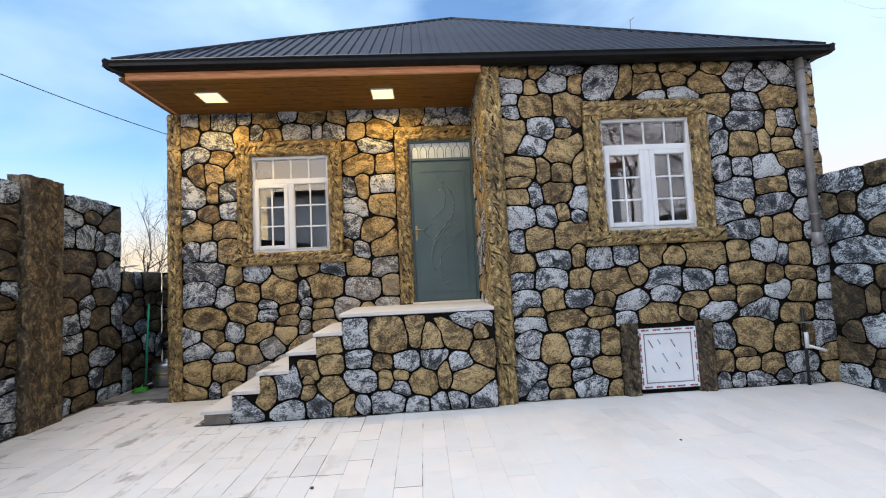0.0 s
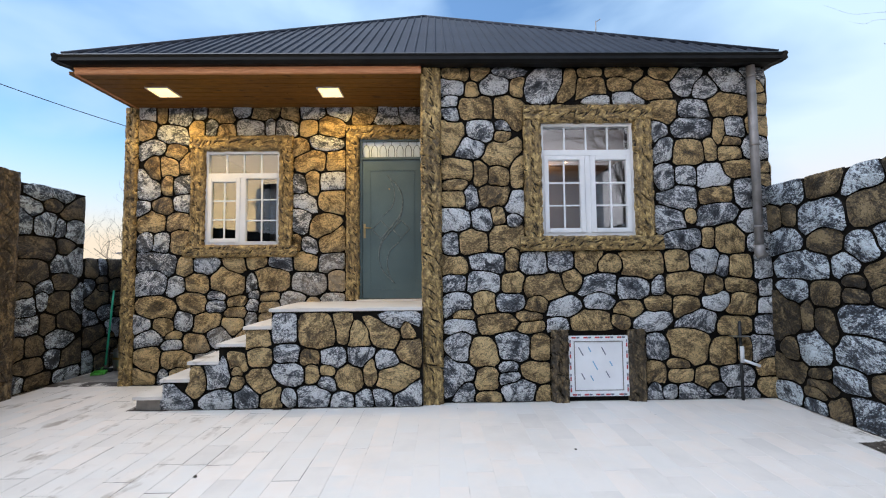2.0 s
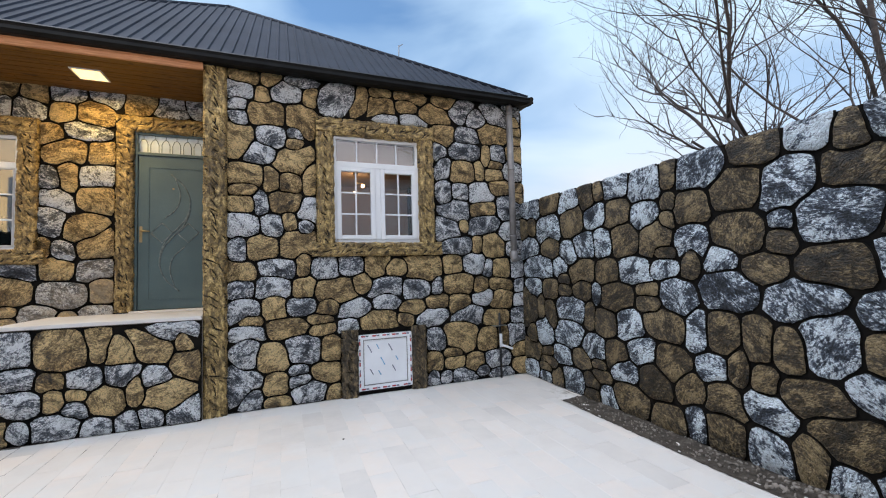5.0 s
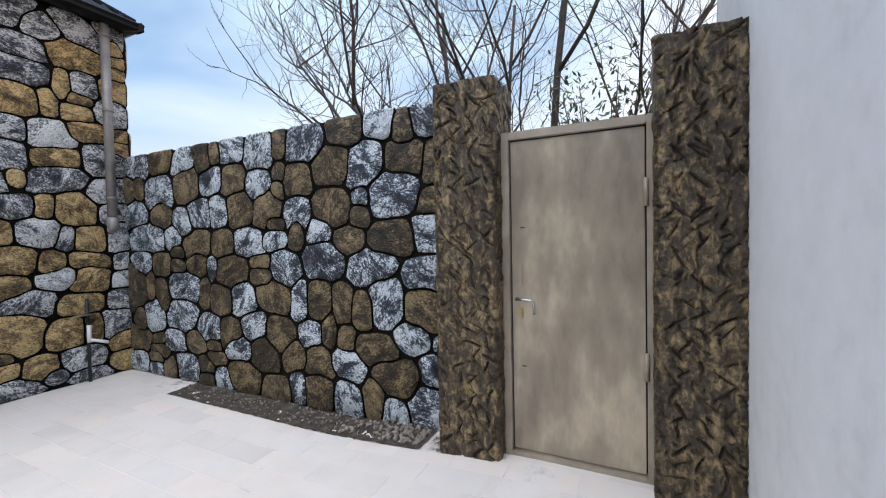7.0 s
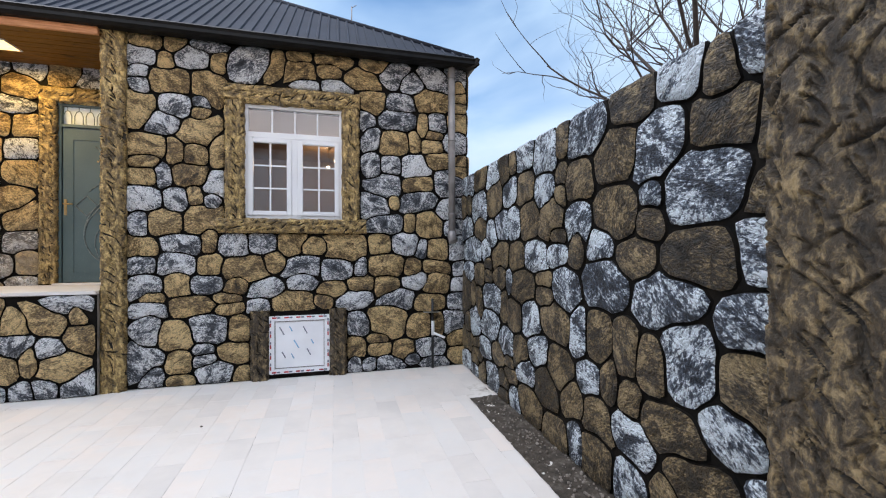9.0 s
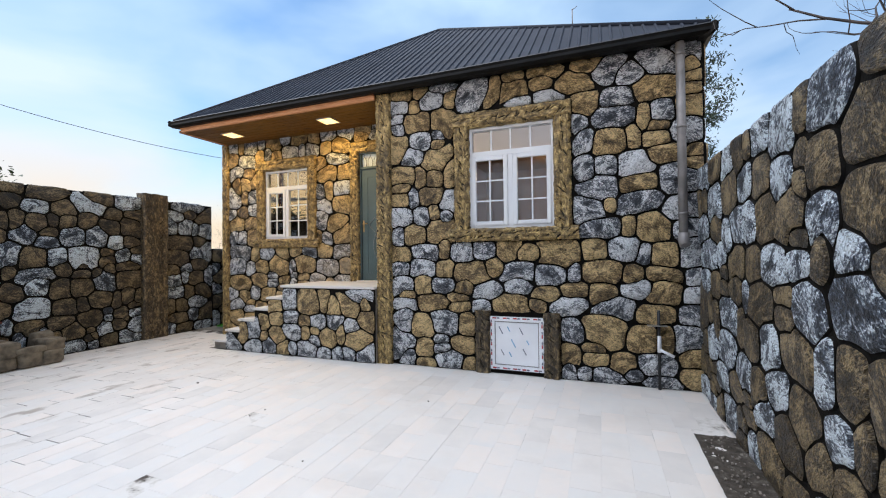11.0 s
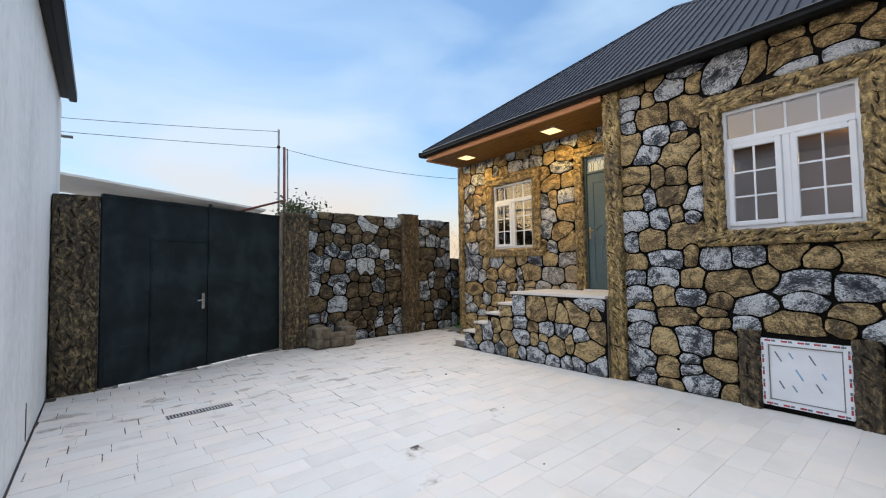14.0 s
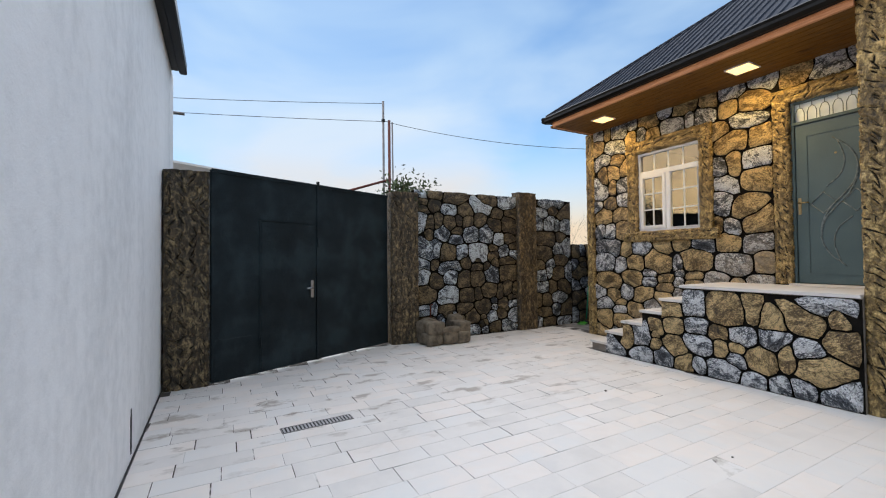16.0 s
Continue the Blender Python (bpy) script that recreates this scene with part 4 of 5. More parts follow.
def side_gate():
    root = thing("door_2", pose(4.53, 0.07, 0.075, 0, 0, -90), "closed bronze-painted steel yard gate", "gate", "", "structure")
    w, h = 0.855, 2.005
    part("door_frame", boxes((0, 0.05, 0, 0.07, 0, h), (w - 0.05, w, 0, 0.07, 0, h), (0.05, w - 0.05, 0.001, 0.069, h - 0.05, h), (0.05, w - 0.05, 0.001, 0.069, 0.0, 0.04), bevel=0.004), BRONZE_FRAME, root)
    # stop and edge strips are black: the shade of the leaf's gap as colour
    part("stop", boxes((0.050, 0.078, 0.061, 0.072, 0.04, h - 0.05), (w - 0.078, w - 0.050, 0.061, 0.072, 0.04, h - 0.05), (0.078, w - 0.078, 0.061, 0.072, h - 0.078, h - 0.05)), CABLE, root)
    leaf = part("door_leaf", boxes((0.058, w - 0.058, 0.022, 0.06, 0.05, h - 0.058), bevel=0.004), BRONZE, root)
    part("edge", boxes((0.050, 0.058, 0.030, 0.06, 0.05, h - 0.058), (0.050, w - 0.05, 0.030, 0.06, h - 0.058, h - 0.05)), CABLE, leaf, "black strip painted as the shaded gap along the leaf")
    handle = part("handle", boxes((0.10, 0.125, 0.012, 0.024, 1.07, 1.20), bevel=0.004), BRONZE_FRAME, leaf)
    part("lever", rods(([(0.095, 0.02, 0.99), (0.095, -0.03, 0.99), (0.16, -0.035, 0.99), (0.20, -0.035, 0.985), (0.207, -0.033, 0.905)], 0.0085)), STEEL, handle, "steel lever")
    part("lock", boxes((0.105, 0.125, 0.014, 0.024, 0.87, 0.93), bevel=0.003), BRASS, leaf)
    for z in (0.58, 1.52):
        part("hinge", rods(([(w - 0.053, -0.008, z), (w - 0.053, -0.008, z + 0.15)], 0.013)), BRONZE_FRAME, root)
    for z in (0.57, 1.42):
        part("rivet", boxes((0.115, 0.14, 0.018, 0.024, z, z + 0.006)), CABLE, leaf)
    return root


side_gate()

# soil strip at the wall's foot
bm = bmesh.new()
bmesh.ops.create_grid(bm, x_segments=14, y_segments=110, size=0.5)
for vert in bm.verts:
    x, y = 4.40 + 0.32 * (vert.co.x + 0.5), 0.62 + 2.78 * (vert.co.y + 0.5)
    vert.co = (x, y, climb(x, y) + 0.004 + 0.010 * noise.noise((x * 9, y * 9, 0)) + 0.008 * noise.noise((x * 31, y * 31, 2)) + 0.05 * max(0, x - 4.58))
for f in bm.faces:
    f.smooth = True
solid("soil", bm, SOIL, None, "dark bare soil strip along the wall's foot", "soil")

bm = bmesh.new()
rng = random.Random(61)
for _ in range(420):
    x, y = rng.uniform(4.44, 4.70), 0.66 + 2.7 * rng.random() ** 1.7
    r = rng.uniform(0.004, 0.016) * (1.3 if y < 1.4 else 0.8)
    got = bmesh.ops.create_icosphere(bm, subdivisions=1, radius=r)["verts"]
    for vert in got:
        vert.co *= rng.uniform(0.75, 1.2)
    bmesh.ops.translate(bm, vec=(x, y, climb(x, y) + 0.008 + r * 0.3), verts=got)
solid("rubble", bm, CONCRETE, None, "small grey stones and crumbs on the soil", "rubble", "stuff")

# ---- white neighbour wall behind ----
wall_white = solid("wall_white", boxes((-4.65, 5.2, -0.26, 0.0, -0.1, 4.05)), WHITE, pose(0, -1.215, 0, 0, 0, 0.8), "pale rendered wall of the neighbouring house", "wall")
bm = boxes((-4.38, 5.3, -0.24, 0.09, 4.05, 4.14), (-4.40, 5.3, 0.09, 0.18, 4.02, 4.16), bevel=0.01)
solid("roof_white", bm, GUTTER, pose(0, -1.215, 0, 0, 0, 0.8), "black eave and gutter of the neighbouring house", "eave")
bm = bmesh.new()
vs = [bm.verts.new(p) for p in ((-4.4, -1.1, 4.15), (5.3, -1.1, 4.15), (5.3, -4.0, 4.55), (-4.4, -4.0, 4.55), (-4.4, -7, 4.15), (5.3, -7, 4.15))]
bm.faces.new(vs[:4]), bm.faces.new((vs[3], vs[2], vs[5], vs[4]))
solid("roof_neighbour", bm, ROOF, None, "dark sheet roof of the neighbouring house", "roof")
solid("wall_white_side", boxes((-4.65, -4.4, -6.9, -1.55, -0.1, 4.05)), WHITE, None, "pale rendered end wall of the neighbouring house", "wall")
spout = solid("spout", rods(([(-4.55, -1.52, 3.575), (-4.70, -1.48, 3.575), (-4.72, -1.38, 3.575), (-4.72, -1.15, 3.58)], 0.024)), ZINC, None, "short grey pipe stub in the white wall", "pipe", "")
part("scar", boxes((-1.575, -1.515, -0.004, 0.003, 0.08, 0.33), (-1.56, -1.53, -0.004, 0.0035, 0.05, 0.38), bevel=0.002), CABLE, wall_white, "dark vertical slot in the render")
# solid black strip in place of an open gap, its dark put in as colour
solid("baseboard", boxes((-3.2, 3.2, 0.001, 0.014, -0.006, 0.012)), CABLE, pose(0, -1.215, 0, 0, 0, 0.8), "black strip standing in for the dark gap at the white wall's foot", "joint")

# ---- left-hand wall, main gate ----
GA, GB = Vector((-3.26, -0.79, 0)), Vector((-4.42, 1.84, 0))
post("pillar", pose(-3.30, -1.24, 0, 0, 0, 90), 0.44, 0.35, 2.50, 105, BARK_DARK, "dark brown gate pillar carved like bark", None, 4)
post("pillar", pose(-4.30, 1.86, 0, 0, 0, 84), 0.47, 0.38, 2.60, 107, BARK_DARK, "brown gate pillar carved like bark", None, 4)
LX, LH = -4.38, 2.68
wall_left = solid("wall_left", slab(6.05 - 2.3, LH - 0.02, 0.22), JOINT, pose(LX, 2.3, 0, 0, 0, 90), "yard wall of moulded brown and grey stones", "wall")
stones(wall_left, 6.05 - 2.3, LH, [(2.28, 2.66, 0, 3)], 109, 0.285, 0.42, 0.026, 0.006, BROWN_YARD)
post("pillar", pose(LX + 0.10, 4.55, 0, 0, 0, 90), 0.46, 0.2, 2.76, 111, BARK_DARK, "brown wall pillar carved like bark", None, 2)
wall_low = solid("wall_low", slab(0.9, 1.72, 0.22), JOINT, pose(LX, 6.052, 0, 0, 0, 90), "lower yard wall beside the passage", "wall")
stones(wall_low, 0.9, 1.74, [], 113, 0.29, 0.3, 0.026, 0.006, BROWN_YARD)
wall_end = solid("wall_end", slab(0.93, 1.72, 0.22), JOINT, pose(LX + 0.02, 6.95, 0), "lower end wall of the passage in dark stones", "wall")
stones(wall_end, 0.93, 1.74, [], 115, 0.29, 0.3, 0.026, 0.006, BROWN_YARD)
solid("floor_passage", boxes((-4.36, HX0 - 0.01, 5.7, 6.94, -0.1, -0.004)), CONCRETE, None, "grey concrete in the passage beside the house", "floor")


def main_gate():
    d = GB - GA
    root = thing("door_3", pose(GA.x, GA.y, 0, 0, 0, math.degrees(math.atan2(d.y, d.x))), "closed black metal double yard gate with a wicket", "gate", "", "structure")
    w, h, mid = d.length, 2.53, 1.46
    a = part("gate_leaf", boxes((0.02, mid - 0.004, 0.0, 0.05, 0.03, h), bevel=0.004), GATE, root)
    b = part("gate_leaf", boxes((mid + 0.004, w - 0.02, 0.0, 0.05, 0.03, h), bevel=0.004), GATE, root)
    part("edge", boxes((0.02, mid - 0.02, -0.012, 0.0, h - 0.03, h + 0.008)), GATE, a)
    part("edge", boxes((mid, w - 0.02, -0.012, 0.0, h - 0.03, h + 0.008)), GATE, b)
    part("astragal", boxes((mid - 0.012, mid + 0.028, -0.016, 0.002, 1.66, h + 0.05), (mid - 0.022, mid + 0.014, -0.015, 0.002, 0.03, 1.655)), GATE, a)
    part("patch", boxes((0.06, 0.50, -0.006, 0.002, 0.05, 0.52), bevel=0.002), GATE, a)
    wick = part("wicket", boxes((0.62, mid - 0.035, -0.010, 0.002, 0.08, 1.95), bevel=0.004), GATE, a)
    part("seam", boxes((0.60, 0.615, -0.014, 0.001, 0.06, 1.98), (0.60, mid - 0.03, -0.014, 0.001, 1.965, 1.98)), GATE, a)
    plate = part("handle", boxes((mid - 0.12, mid - 0.075, -0.020, -0.008, 0.92, 1.16), bevel=0.004), STEEL, wick, "steel lever handle")
    part("lever", rods(([(mid - 0.10, -0.015, 1.06), (mid - 0.10, -0.06, 1.06), (mid - 0.21, -0.062, 1.055)], 0.010)), STEEL, plate)
    for x, z in ((mid - 0.0, 1.62), (0.6, 0.35)):
        part("hinge", rods(([(x, -0.02, z), (x, -0.02, z + 0.14)], 0.014)), GATE, root)


main_gate()

# ---- trees ----
def grow(bm, twigs, p, d, length, radius, level, rng, up, splits):
    """One limb with its side limbs: thick ones into bm, thin ones into twigs."""
    n = 6 if level < 2 else 5
    pts, q = [p.copy()], d.copy()
    for k in range(n):
        q = (q + Vector((rng.uniform(-1, 1), rng.uniform(-1, 1), rng.uniform(-0.6, 1) * up)) * (0.075, 0.2, 0.32, 0.38, 0.42)[level]).normalized()
        pts.append(pts[-1] + q * length / n)
    rod(bm if level < 2 else twigs, pts, radius, 7 if level == 0 else 5 if level == 1 else 3, radius * (0.45 if level < 3 else 0.3))
    if level >= 4:
        return
    for k in range(splits[level]):
        f = rng.uniform(0.28, 1.0) if level else rng.uniform(0.35, 1.0)
        i = min(n - 1, int(f * n))
        base = pts[i].lerp(pts[i + 1], f * n - i)
        side = Vector((rng.uniform(-1, 1), rng.uniform(-1, 1), rng.uniform(-0.25, 0.7))).normalized()
        nd = (q * 0.75 + side * 0.85).normalized()
        grow(bm, twigs, base, nd, length * rng.uniform(0.45, 0.75), radius * rng.uniform(0.35, 0.55), level + 1, rng, up, splits)


def bare_tree(x, y, height, radius, seed, lean=(0, 0), label="bare leafless tree with many thin branches", splits=(7, 5, 4, 3)):
    rng = random.Random(seed)
    root = thing("tree", pose(x, y, -0.12), label, "tree", "bare trees behind the wall")
    trunk, twigs = bmesh.new(), bmesh.new()
    grow(trunk, twigs, Vector((0, 0, 0)), Vector((lean[0], lean[1], 1)).normalized(), height, radius, 0, rng, 1.0, splits)
    part("trunk", trunk, WOOD_BARK, root)
    part("crown", twigs, WOOD_BARK, root)


bare_tree(7.0, 1.05, 3.9, 0.055, 3, (0.0, 0.42), splits=(9, 6, 5, 3))
bare_tree(7.0, 0.45, 5.2, 0.062, 4, (0.02, -0.01), splits=(4, 6, 4, 2))
bare_tree(7.1, 1.25, 4.6, 0.050, 8, (0.0, 0.10), splits=(7, 6, 5, 2))
bare_tree(7.6, 0.1, 4.4, 0.036, 9, (0.05, -0.16), splits=(8, 6, 5, 2))
bare_tree(7.2, -0.1, 4.2, 0.034, 12, (0.05, -0.26), splits=(8, 6, 5, 2))
bare_tree(7.4, 0.95, 4.6, 0.042, 14, (0.0, -0.03), splits=(7, 6, 5, 2))
bare_tree(7.3, -4.6, 5.0, 0.070, 17, (0.0, 0.0), splits=(8, 6, 5, 2))


def leaf_clump(bm, at, size, count, rng, leaf):
    for _ in range(count):
        p = Vector(at) + Vector((rng.gauss(0, 1), rng.gauss(0, 1), rng.gauss(0, 1))) * size * 0.5
        a = Vector((rng.uniform(-1, 1), rng.uniform(-1, 1), rng.uniform(-1, 1))).normalized()
        b = a.orthogonal().normalized()
        s = leaf * rng.uniform(0.6, 1.3)
        c = a.cross(b) * s * 0.12
        bm.faces.new([bm.verts.new(q) for q in (p - a * s, p + b * s * 0.4 + c, p + a * s, p - b * s * 0.4 + c)])


def shrub(x, y, z, spread, count, seed, label, rough=0.5):
    rng = random.Random(seed)
    root = thing("shrub", pose(x, y, -0.12), label, "shrub")
    stems, leaves = bmesh.new(), bmesh.new()
    for _ in range(count):
        tip = Vector((rng.uniform(-1, 1) * spread, rng.uniform(-1, 1) * spread, z + rng.uniform(-rough, rough)))
        rod(stems, [(tip.x * 0.15, tip.y * 0.15, 0), tuple(tip * 0.5 + Vector((0, 0, 0.3))), tuple(tip)], 0.022, 4, 0.006)
        leaf_clump(leaves, tip, 0.28, 26, rng, 0.045)
    part("stem", stems, WOOD_BARK, root)
    part("foliage", leaves, LEAF, root)


shrub(6.9, -0.35, 2.75, 0.55, 26, 21, "evergreen shrub with small dark leaves behind the gate")
shrub(-4.80, 2.45, 2.80, 0.40, 30, 22, "small ivy-like shrub above the gate pillar", 0.12)


def conifer(x, y, height, seed):
    rng = random.Random(seed)
    root = thing("pine_tree", pose(x, y, -0.12), "dark green pine tree behind the house", "tree")
    part("trunk", rods(([(0, 0, 0), (0.05, 0, height * 0.6), (0, 0, height)], 0.11)), WOOD_BARK, root)
    limbs, needles = bmesh.new(), bmesh.new()
    for k in range(46):
        z = height * (0.35 + 0.65 * k / 46)
        a, r = rng.uniform(0, 6.28), (1.0 - 0.75 * k / 46) * rng.uniform(0.7, 1.7)
        tip = Vector((r * math.cos(a), r * math.sin(a), z + 0.25 * r))
        rod(limbs, [(0, 0, z), tuple(tip * 0.5 + Vector((0, 0, z * 0.5))), tuple(tip)], 0.02, 3, 0.006)
        for f in (0.45, 0.7, 1.0):
            leaf_clump(needles, (tip.x * f, tip.y * f, z + 0.25 * r * f), 0.26, 34, rng, 0.075)
    part("limb", limbs, WOOD_BARK, root)
    part("foliage", needles, PINE_NEEDLE, root)


conifer(6.5, 13.6, 8.4, 31)

# ---- pipes and taps on the house ----
def downpipe():
    root = thing("downpipe", pose(4.545, HY - 0.085, 0), "grey zinc downpipe at the house corner", "downpipe")
    part("pipe", rods(([(0, 0, 1.70), (0, 0, 3.86)], 0.045), sides=14), ZINC, root)
    part("outlet", rods(([(0, 0.0, 1.74), (0, 0, 1.66), (0.01, -0.03, 1.60)], 0.056), sides=14), ZINC, root)
    for z in (1.95, 2.9, 3.7):
        clamp = part("bracket", rods(([(0, 0, z - 0.012), (0, 0, z + 0.012)], 0.052), sides=14), ZINC, root)
        part("stud", rods(([(0, 0.04, z), (0, 0.09, z)], 0.008)), ZINC, clamp)


downpipe()


def yard_tap():
    root = thing("tap", pose(4.29, HY - 0.06, 0), "white plastic tap on a black riser pipe", "tap")
    part("riser", rods(([(0, 0, 0), (0, 0, 0.88)], 0.016)), CABLE, root)
    part("valve", rods(([(0, -0.02, 0.42), (0, -0.02, 0.60)], 0.021)), PLASTIC, root)
    part("spout", rods(([(0, -0.02, 0.45), (0.05, -0.06, 0.43), (0.13, -0.11, 0.40)], 0.016)), PLASTIC, root)
    part("shelf", boxes((-0.12, 0.08, -0.07, 0.02, 0.71, 0.718), bevel=0.002), STEEL, root, "small steel plate")


yard_tap()

# ---- far corner: broom, pot, dustpan ----
broom = thing("broom", pose(-4.20, 6.30, 0), "green-handled broom leaning on the dark wall", "broom")
part("handle", rods(([(0, 0.0, 0.10), (-0.13, 0.28, 1.22)], 0.014)), GREEN, broom)
part("sleeve", rods(([(0, 0.0, 0.02), (-0.04, 0.09, 0.42)], 0.017)), ZINC, broom)
part("head", boxes((-0.12, 0.10, -0.03, 0.03, 0.0, 0.06), bevel=0.01), CABLE, broom)
pot = thing("cooking_pot", pose(-4.02, 6.50, 0), "dented steel cooking pot with its lid on", "pot")
part("body", lathe([(0.15, 0.0), (0.175, 0.02), (0.185, 0.15), (0.18, 0.29), (0.19, 0.30), (0.178, 0.302)], 28), STEEL, pot)
part("lid", lathe([(0.188, 0.303), (0.16, 0.325), (0.05, 0.345), (0.03, 0.35), (0.03, 0.38), (0.02, 0.39)], 28), STEEL, pot)
part("band", lathe([(0.188, 0.17), (0.19, 0.175), (0.19, 0.20), (0.188, 0.205)], 28), BRASS, pot)
for f in (-1, 1):
    part("handle", rods(([(f * 0.18, -0.05, 0.24), (f * 0.235, -0.03, 0.25), (f * 0.235, 0.03, 0.25), (f * 0.18, 0.05, 0.24)], 0.008)), STEEL, pot)
pan = thing("dustpan", pose(-4.18, 6.16, 0, 0, 0, 25) @ Matrix.Scale(0.7, 4), "lime green plastic dustpan lying on the concrete", "dustpan")
part("tray", boxes((-0.12, 0.12, -0.11, 0.11, 0.0, 0.008), (-0.12, -0.11, -0.11, 0.11, 0.008, 0.05), (0.11, 0.12, -0.11, 0.11, 0.008, 0.05), (-0.11, 0.11, 0.10, 0.11, 0.008, 0.06)), LIME, pan)
part("handle", rods(([(0, 0.10, 0.05), (0.0, 0.26, 0.09)], 0.014)), LIME, pan)


# ---- stone trough beside the gate ----
def trough():
    rng = random.Random(9)
    root = thing("trough", pose(LX + 0.04, 2.28, 0), "rough brown stone trough with a hollow basin", "trough")
    def rock(x0, x1, y0, y1, z0, z1):
        bm = bmesh.new()
        box(bm, x0, x1, y0, y1, z0, z1)
        bmesh.ops.subdivide_edges(bm, edges=bm.edges[:], cuts=5, use_grid_fill=True)
        c, hx, hy, hz = Vector(((x0 + x1) / 2, (y0 + y1) / 2, (z0 + z1) / 2)), (x1 - x0) / 2, (y1 - y0) / 2, (z1 - z0) / 2
        o = rng.uniform(0, 50)
        for vert in bm.verts:
            q = vert.co - c
            u = Vector((q.x / hx, q.y / hy, q.z / hz))
            k = (abs(u.x) ** 6 + abs(u.y) ** 6 + abs(u.z) ** 6) ** (1 / 6)
            g = 1 / max(k, 0.4) * (1 + 0.22 * noise.noise((vert.co * 6 + Vector((o, 0, 0)))))
            vert.co = c + q * (g if k > 0.9 else 1)
            vert.co.z = max(vert.co.z, 0.0)
        for f in bm.faces:
            f.smooth = True
        return bm
    for dims in ((0.0, 0.30, 0.0, 0.32, 0.0, 0.40), (0.22, 0.52, 0.02, 0.32, 0.0, 0.20), (0.24, 0.53, 0.31, 0.60, 0.0, 0.23), (0.26, 0.54, 0.58, 0.84, 0.0, 0.21), (0.24, 0.50, 0.04, 0.36, 0.18, 0.38), (0.38, 0.53, 0.28, 0.64, 0.20, 0.29), (0.10, 0.52, 0.60, 0.88, 0.18, 0.36), (0.0, 0.22, 0.62, 0.88, 0.0, 0.42)):
        part("rock", rock(*dims), TAN_ROCK, root)
    # basin block in the dark soil colour
    part("basin", boxes((0.02, 0.38, 0.28, 0.64, 0.05, 0.16), bevel=0.02), SOIL, root, "dark basin floor")
    part("standpipe", rods(([(0.03, 0.30, 0.1), (0.03, 0.30, 0.62), (0.10, 0.30, 0.64)], 0.014)), RUST, root, "rusty standpipe")


trough()


# ---- floor drain ----
def drain():
    root = thing("floor_drain", pose(-1.56, 0.10, 0.001, 0, 0, 3), "grey slotted metal floor drain in the paving", "drain")
    part("channel", boxes((-0.055, 0.055, -0.30, 0.30, -0.010, 0.001)), CABLE, root)
    part("frame", boxes((-0.062, -0.052, -0.31, 0.31, -0.008, 0.004), (0.052, 0.062, -0.31, 0.31, -0.008, 0.004), (-0.052, 0.052, -0.31, -0.30, -0.008, 0.004), (-0.052, 0.052, 0.30, 0.31, -0.008, 0.004)), ZINC, root)
    for k in range(20):
        y = -0.285 + 0.03 * k
        part("slat", boxes((-0.050, 0.050, y - 0.0075, y + 0.0075, 0.0, 0.004)), GALV, root)


drain()


scrap = tagged(new("wire_scrap", finish(rods(([(3.06, 0.02, 0.052), (3.10, 0.05, 0.056), (3.09, 0.09, 0.058), (3.05, 0.10, 0.054), (3.03, 0.07, 0.052)], 0.003), sides=5), "wire_scrap", CABLE)), "small curled scrap of dark wire on the paving", "wire")
for x, y, r in ((2.0, 3.35, 0.012), (-0.9, 3.0, 0.016), (0.55, 2.6, 0.010), (1.6, 1.9, 0.009)):
    bm = bmesh.new()
    bmesh.ops.create_icosphere(bm, subdivisions=2, radius=r)
    for vert in bm.verts:
        vert.co *= 0.85 + 0.3 * noise.noise(vert.co * 90 + Vector((x, y, 0)))
        vert.co.z *= 0.6
    pebble = tagged(new("pebble", finish(bm, "pebble", SOIL)), "small dark crumb of earth on the pale paving", "pebble", "crumbs on the paving")
    pebble.location = (x, y, r * 0.5)

# ---- poles, cables and far things behind the walls ----
def cable_mast():
    root = thing("mast", pose(-5.15, 2.03, -0.12), "cluster of grey and rusty pipes carrying cables", "mast")
    part("pipe", rods(([(0, 0, 0), (0, 0, 4.58)], 0.022)), ZINC, root)
    part("pipe", rods(([(0.02, 0.11, 0), (0.02, 0.11, 4.22)], 0.028)), RUST, root, "rusty red pipe")
    part("pipe", rods(([(0.02, 0.20, 0), (0.0, 0.18, 4.20)], 0.016)), ZINC, root)
    part("strut", rods(([(0.1, -0.95, 2.72), (0.0, 0.15, 3.10)], 0.022)), RUST, root)
    part("insulator", lathe([(0.02, 4.18), (0.035, 4.19), (0.035, 4.23), (0.02, 4.24)], 10), CABLE, root)


cable_mast()


def cable(a, b, sag, r, label):
    a, b = Vector(a), Vector(b)
    pts = [a.lerp(b, k / 24) - Vector((0, 0, sag * 4 * (k / 24) * (1 - k / 24))) for k in range(25)]
    tagged(new("cable", finish(rods((pts, r), sides=5), "cable", CABLE)), label, "cable", "overhead cables")


cable((-5.15, 2.03, 4.42), (-6.4, -4.6, 4.02), 0.06, 0.005, "black overhead cable strung from the mast")
cable((-5.13, 2.14, 4.08), (-6.4, -4.6, 3.86), 0.05, 0.005, "black overhead cable strung from the rusty pipe")
cable((-5.13, 2.14, 4.06), (HX0, LY + 0.4, 3.56), 0.12, 0.005, "thin cable sagging from the mast to the house")

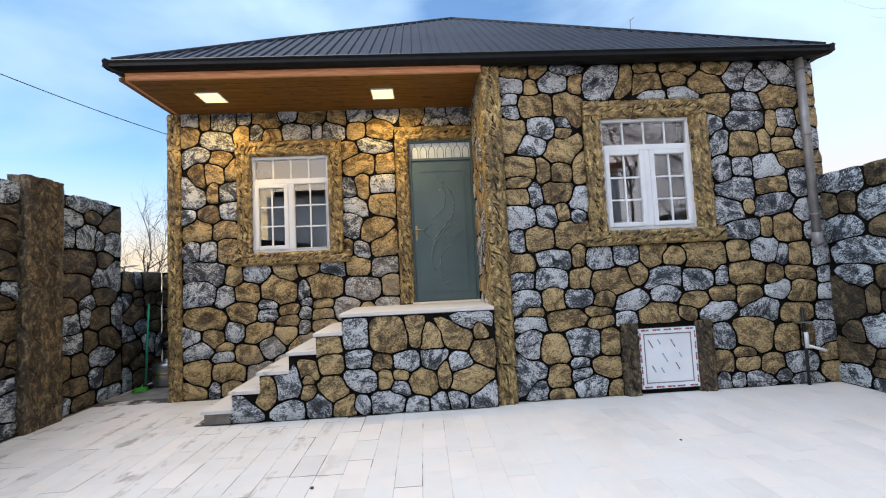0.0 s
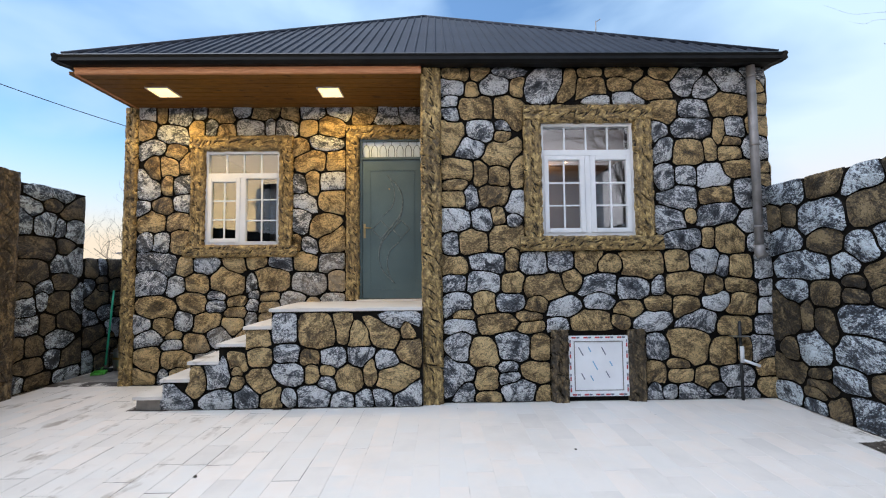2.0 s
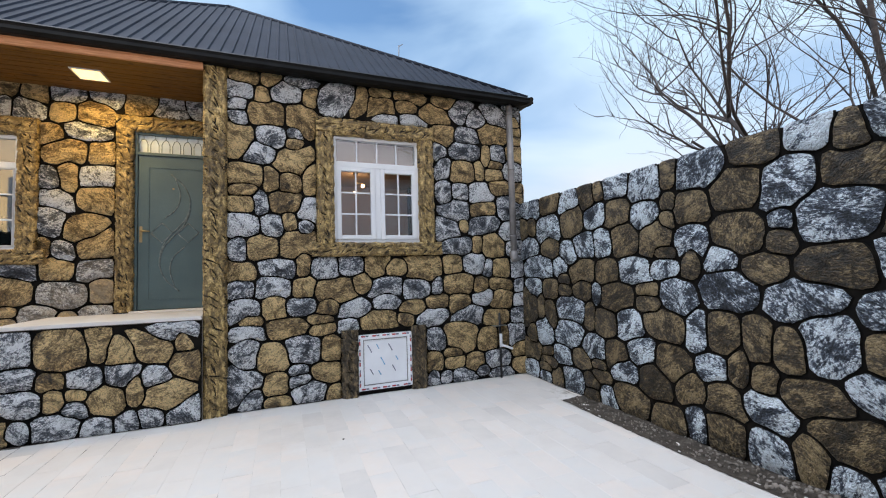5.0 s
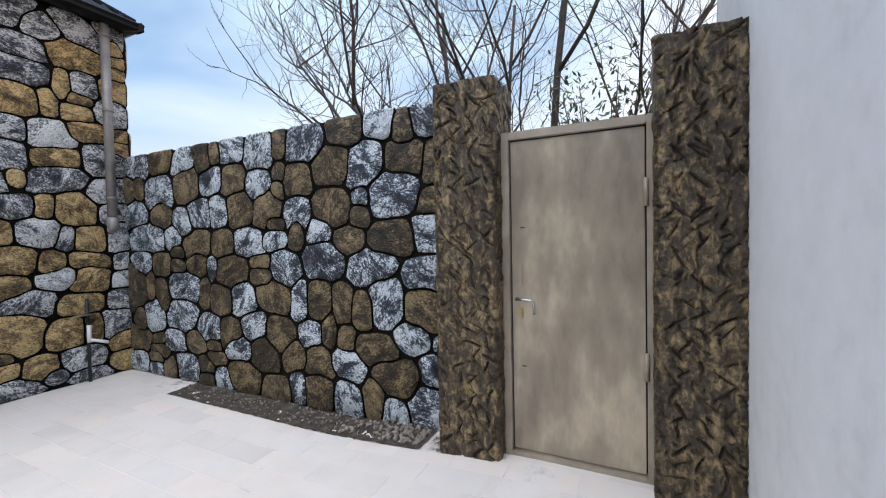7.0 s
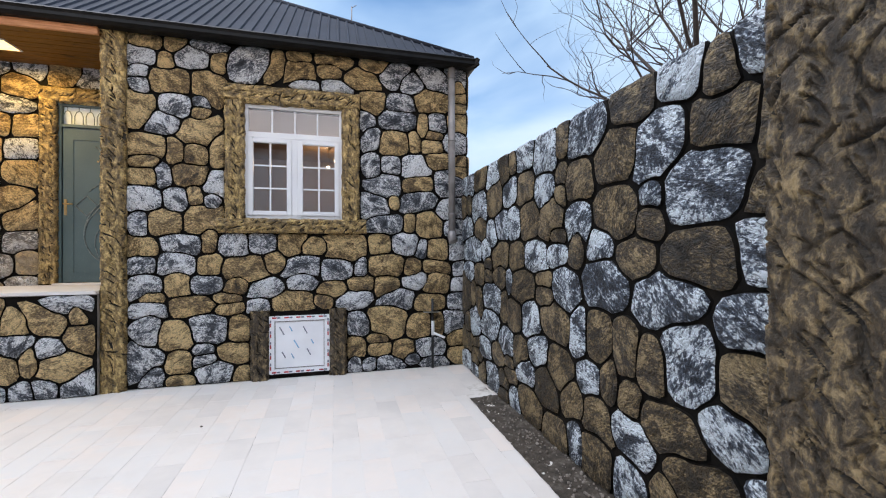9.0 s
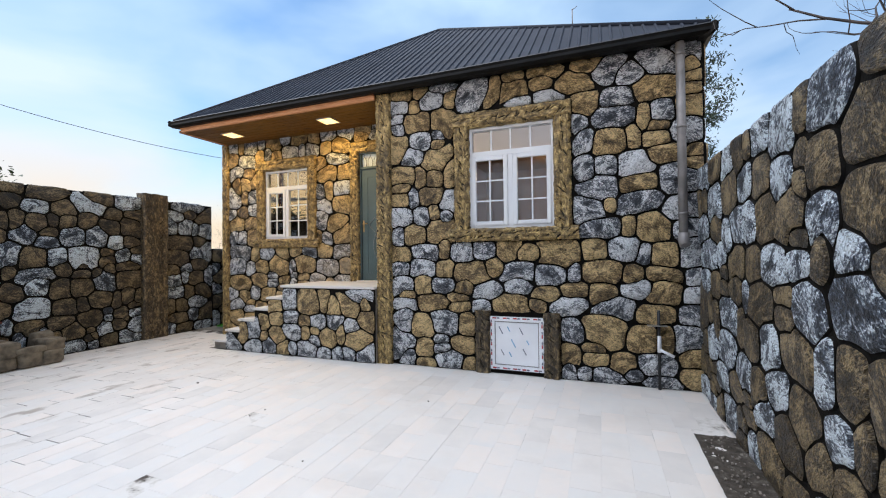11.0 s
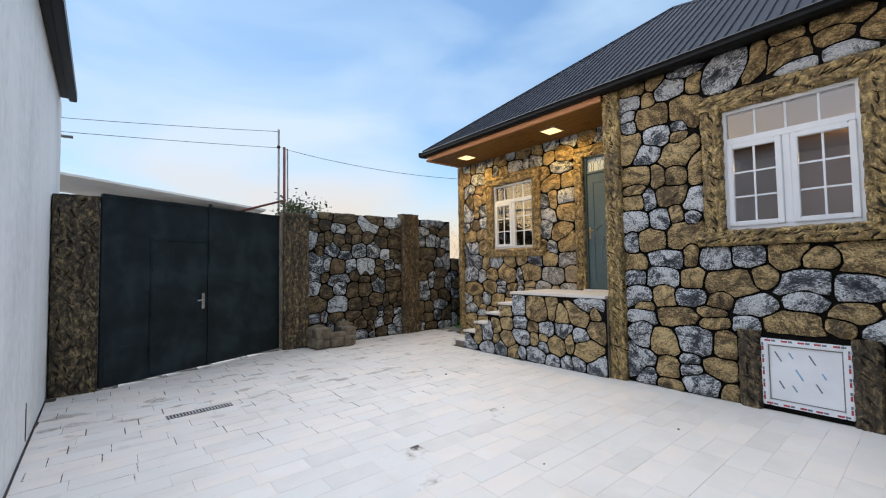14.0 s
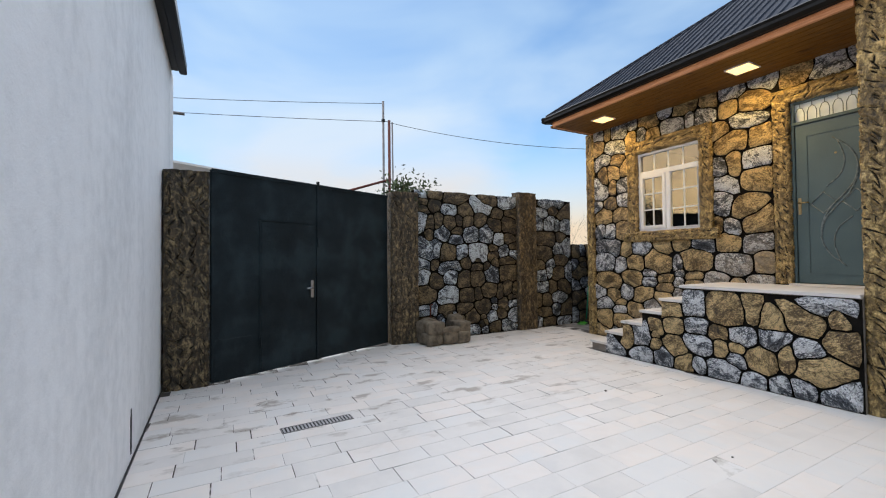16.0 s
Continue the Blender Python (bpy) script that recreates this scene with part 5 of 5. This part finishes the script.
far_house = thing("house", pose(-11.5, -1.0, -0.12), "low house behind the gate with a pale sheet roof", "house")
part("wall", boxes((-2.5, 0.5, -5.5, 4.0, 0, 3.55)), WHITE, far_house)
bm = bmesh.new()
for x, t in ((0.6, 0.0), (-2.8, 0.0)):
    for y, z in ((-6.0, 4.76), (4.4, 3.57)):
        bm.verts.new((x, y, z + 0.12)), bm.verts.new((x, y, z + 0.06))
bm.verts.ensure_lookup_table()
q = bm.verts
for f in ((0, 2, 6, 4), (1, 5, 7, 3), (0, 1, 3, 2), (4, 6, 7, 5), (0, 4, 5, 1), (2, 3, 7, 6)):
    bm.faces.new([q[i] for i in f])
part("roof", bm, SHEET, far_house, "pale corrugated sheet roof")
antenna = thing("antenna", pose(-14.2, 20.0, -0.12), "distant rooftop television antenna on a mast", "antenna")
part("mast", rods(([(0, 0, 0), (0, 0, 2.7)], 0.03)), ZINC, antenna)
part("boom", rods(([(-0.6, 0, 2.6), (0.6, 0, 2.72)], 0.02)), ZINC, antenna)
for k in range(5):
    part("element", rods(([(-0.5 + 0.25 * k, -0.35, 2.62 + 0.025 * k), (-0.5 + 0.25 * k, 0.35, 2.66 + 0.025 * k)], 0.012)), ZINC, antenna)
bare_tree(-6.4, 9.6, 2.2, 0.03, 41, (0, 0), "small bare bush beyond the yard wall", (8, 6, 4, 2))

# ---- paving ----
def paving():
    rng = random.Random(77)
    floor = bpy.data.objects["floor"]
    whole, rest = {}, bmesh.new()
    def tile_mesh(w, d):
        bm = bmesh.new()
        g = 0.0009
        lo = [bm.verts.new(p) for p in ((0, 0, -0.012), (w, 0, -0.012), (w, d, -0.012), (0, d, -0.012))]
        md = [bm.verts.new(p) for p in ((0, 0, -g), (w, 0, -g), (w, d, -g), (0, d, -g))]
        up = [bm.verts.new(p) for p in ((g, g, 0), (w - g, g, 0), (w - g, d - g, 0), (g, d - g, 0))]
        for i in range(4):
            j = (i + 1) % 4
            bm.faces.new((lo[i], lo[j], md[j], md[i])), bm.faces.new((md[i], md[j], up[j], up[i]))
        bm.faces.new(up)
        return finish(bm, "tile", TILE)
    W, made, x = 0.20, 0, -4.32
    while x < 4.70:
        y = -1.27 - rng.uniform(0, 0.4)
        while y < 5.50:
            ln = rng.choice((0.35, 0.40, 0.40, 0.45, 0.50))
            y0, y1, x1 = max(y, -1.215 + 0.014 * x), min(y + ln, 5.50), min(x + W, 4.70)
            y += ln
            front = 4.47 if x1 > -2.44 else 5.48
            if x1 > 0.75:
                front = 4.56
            y1 = min(y1, front)
            gate = -3.26 - 0.441 * (y0 + 0.79)
            if y1 - y0 < 0.03 or x1 < gate - 0.05:
                continue
            if x1 > 4.42 and y1 > 0.64 and y0 < 3.38:
                x1 = 4.40
                if x1 - x < 0.03:
                    continue
            gap, head = (rng.choice((0.002, 0.002, 0.003, 0.006)), rng.choice((0.002, 0.003, 0.006, 0.009))) if x < -0.2 else (0.0016, 0.0016)
            key = (round(x1 - x - gap, 3), round(y1 - y0 - head, 3))
            if key not in whole:
                whole[key] = tile_mesh(*key)
            if made < 900:
                ob = new("tile", whole[key])
                ob.parent = floor
                z = climb(x, y0)
                ob.location = (x, y0, z + rng.uniform(-0.0008, 0.0008))
                ob.rotation_euler = (math.atan((climb(x, y0 + key[1]) - z) / key[1]) + rng.gauss(0, 0.001), -math.atan((climb(x + key[0], y0) - z) / key[0]) + rng.gauss(0, 0.001), 0)
                made += 1
        x += W


paving()
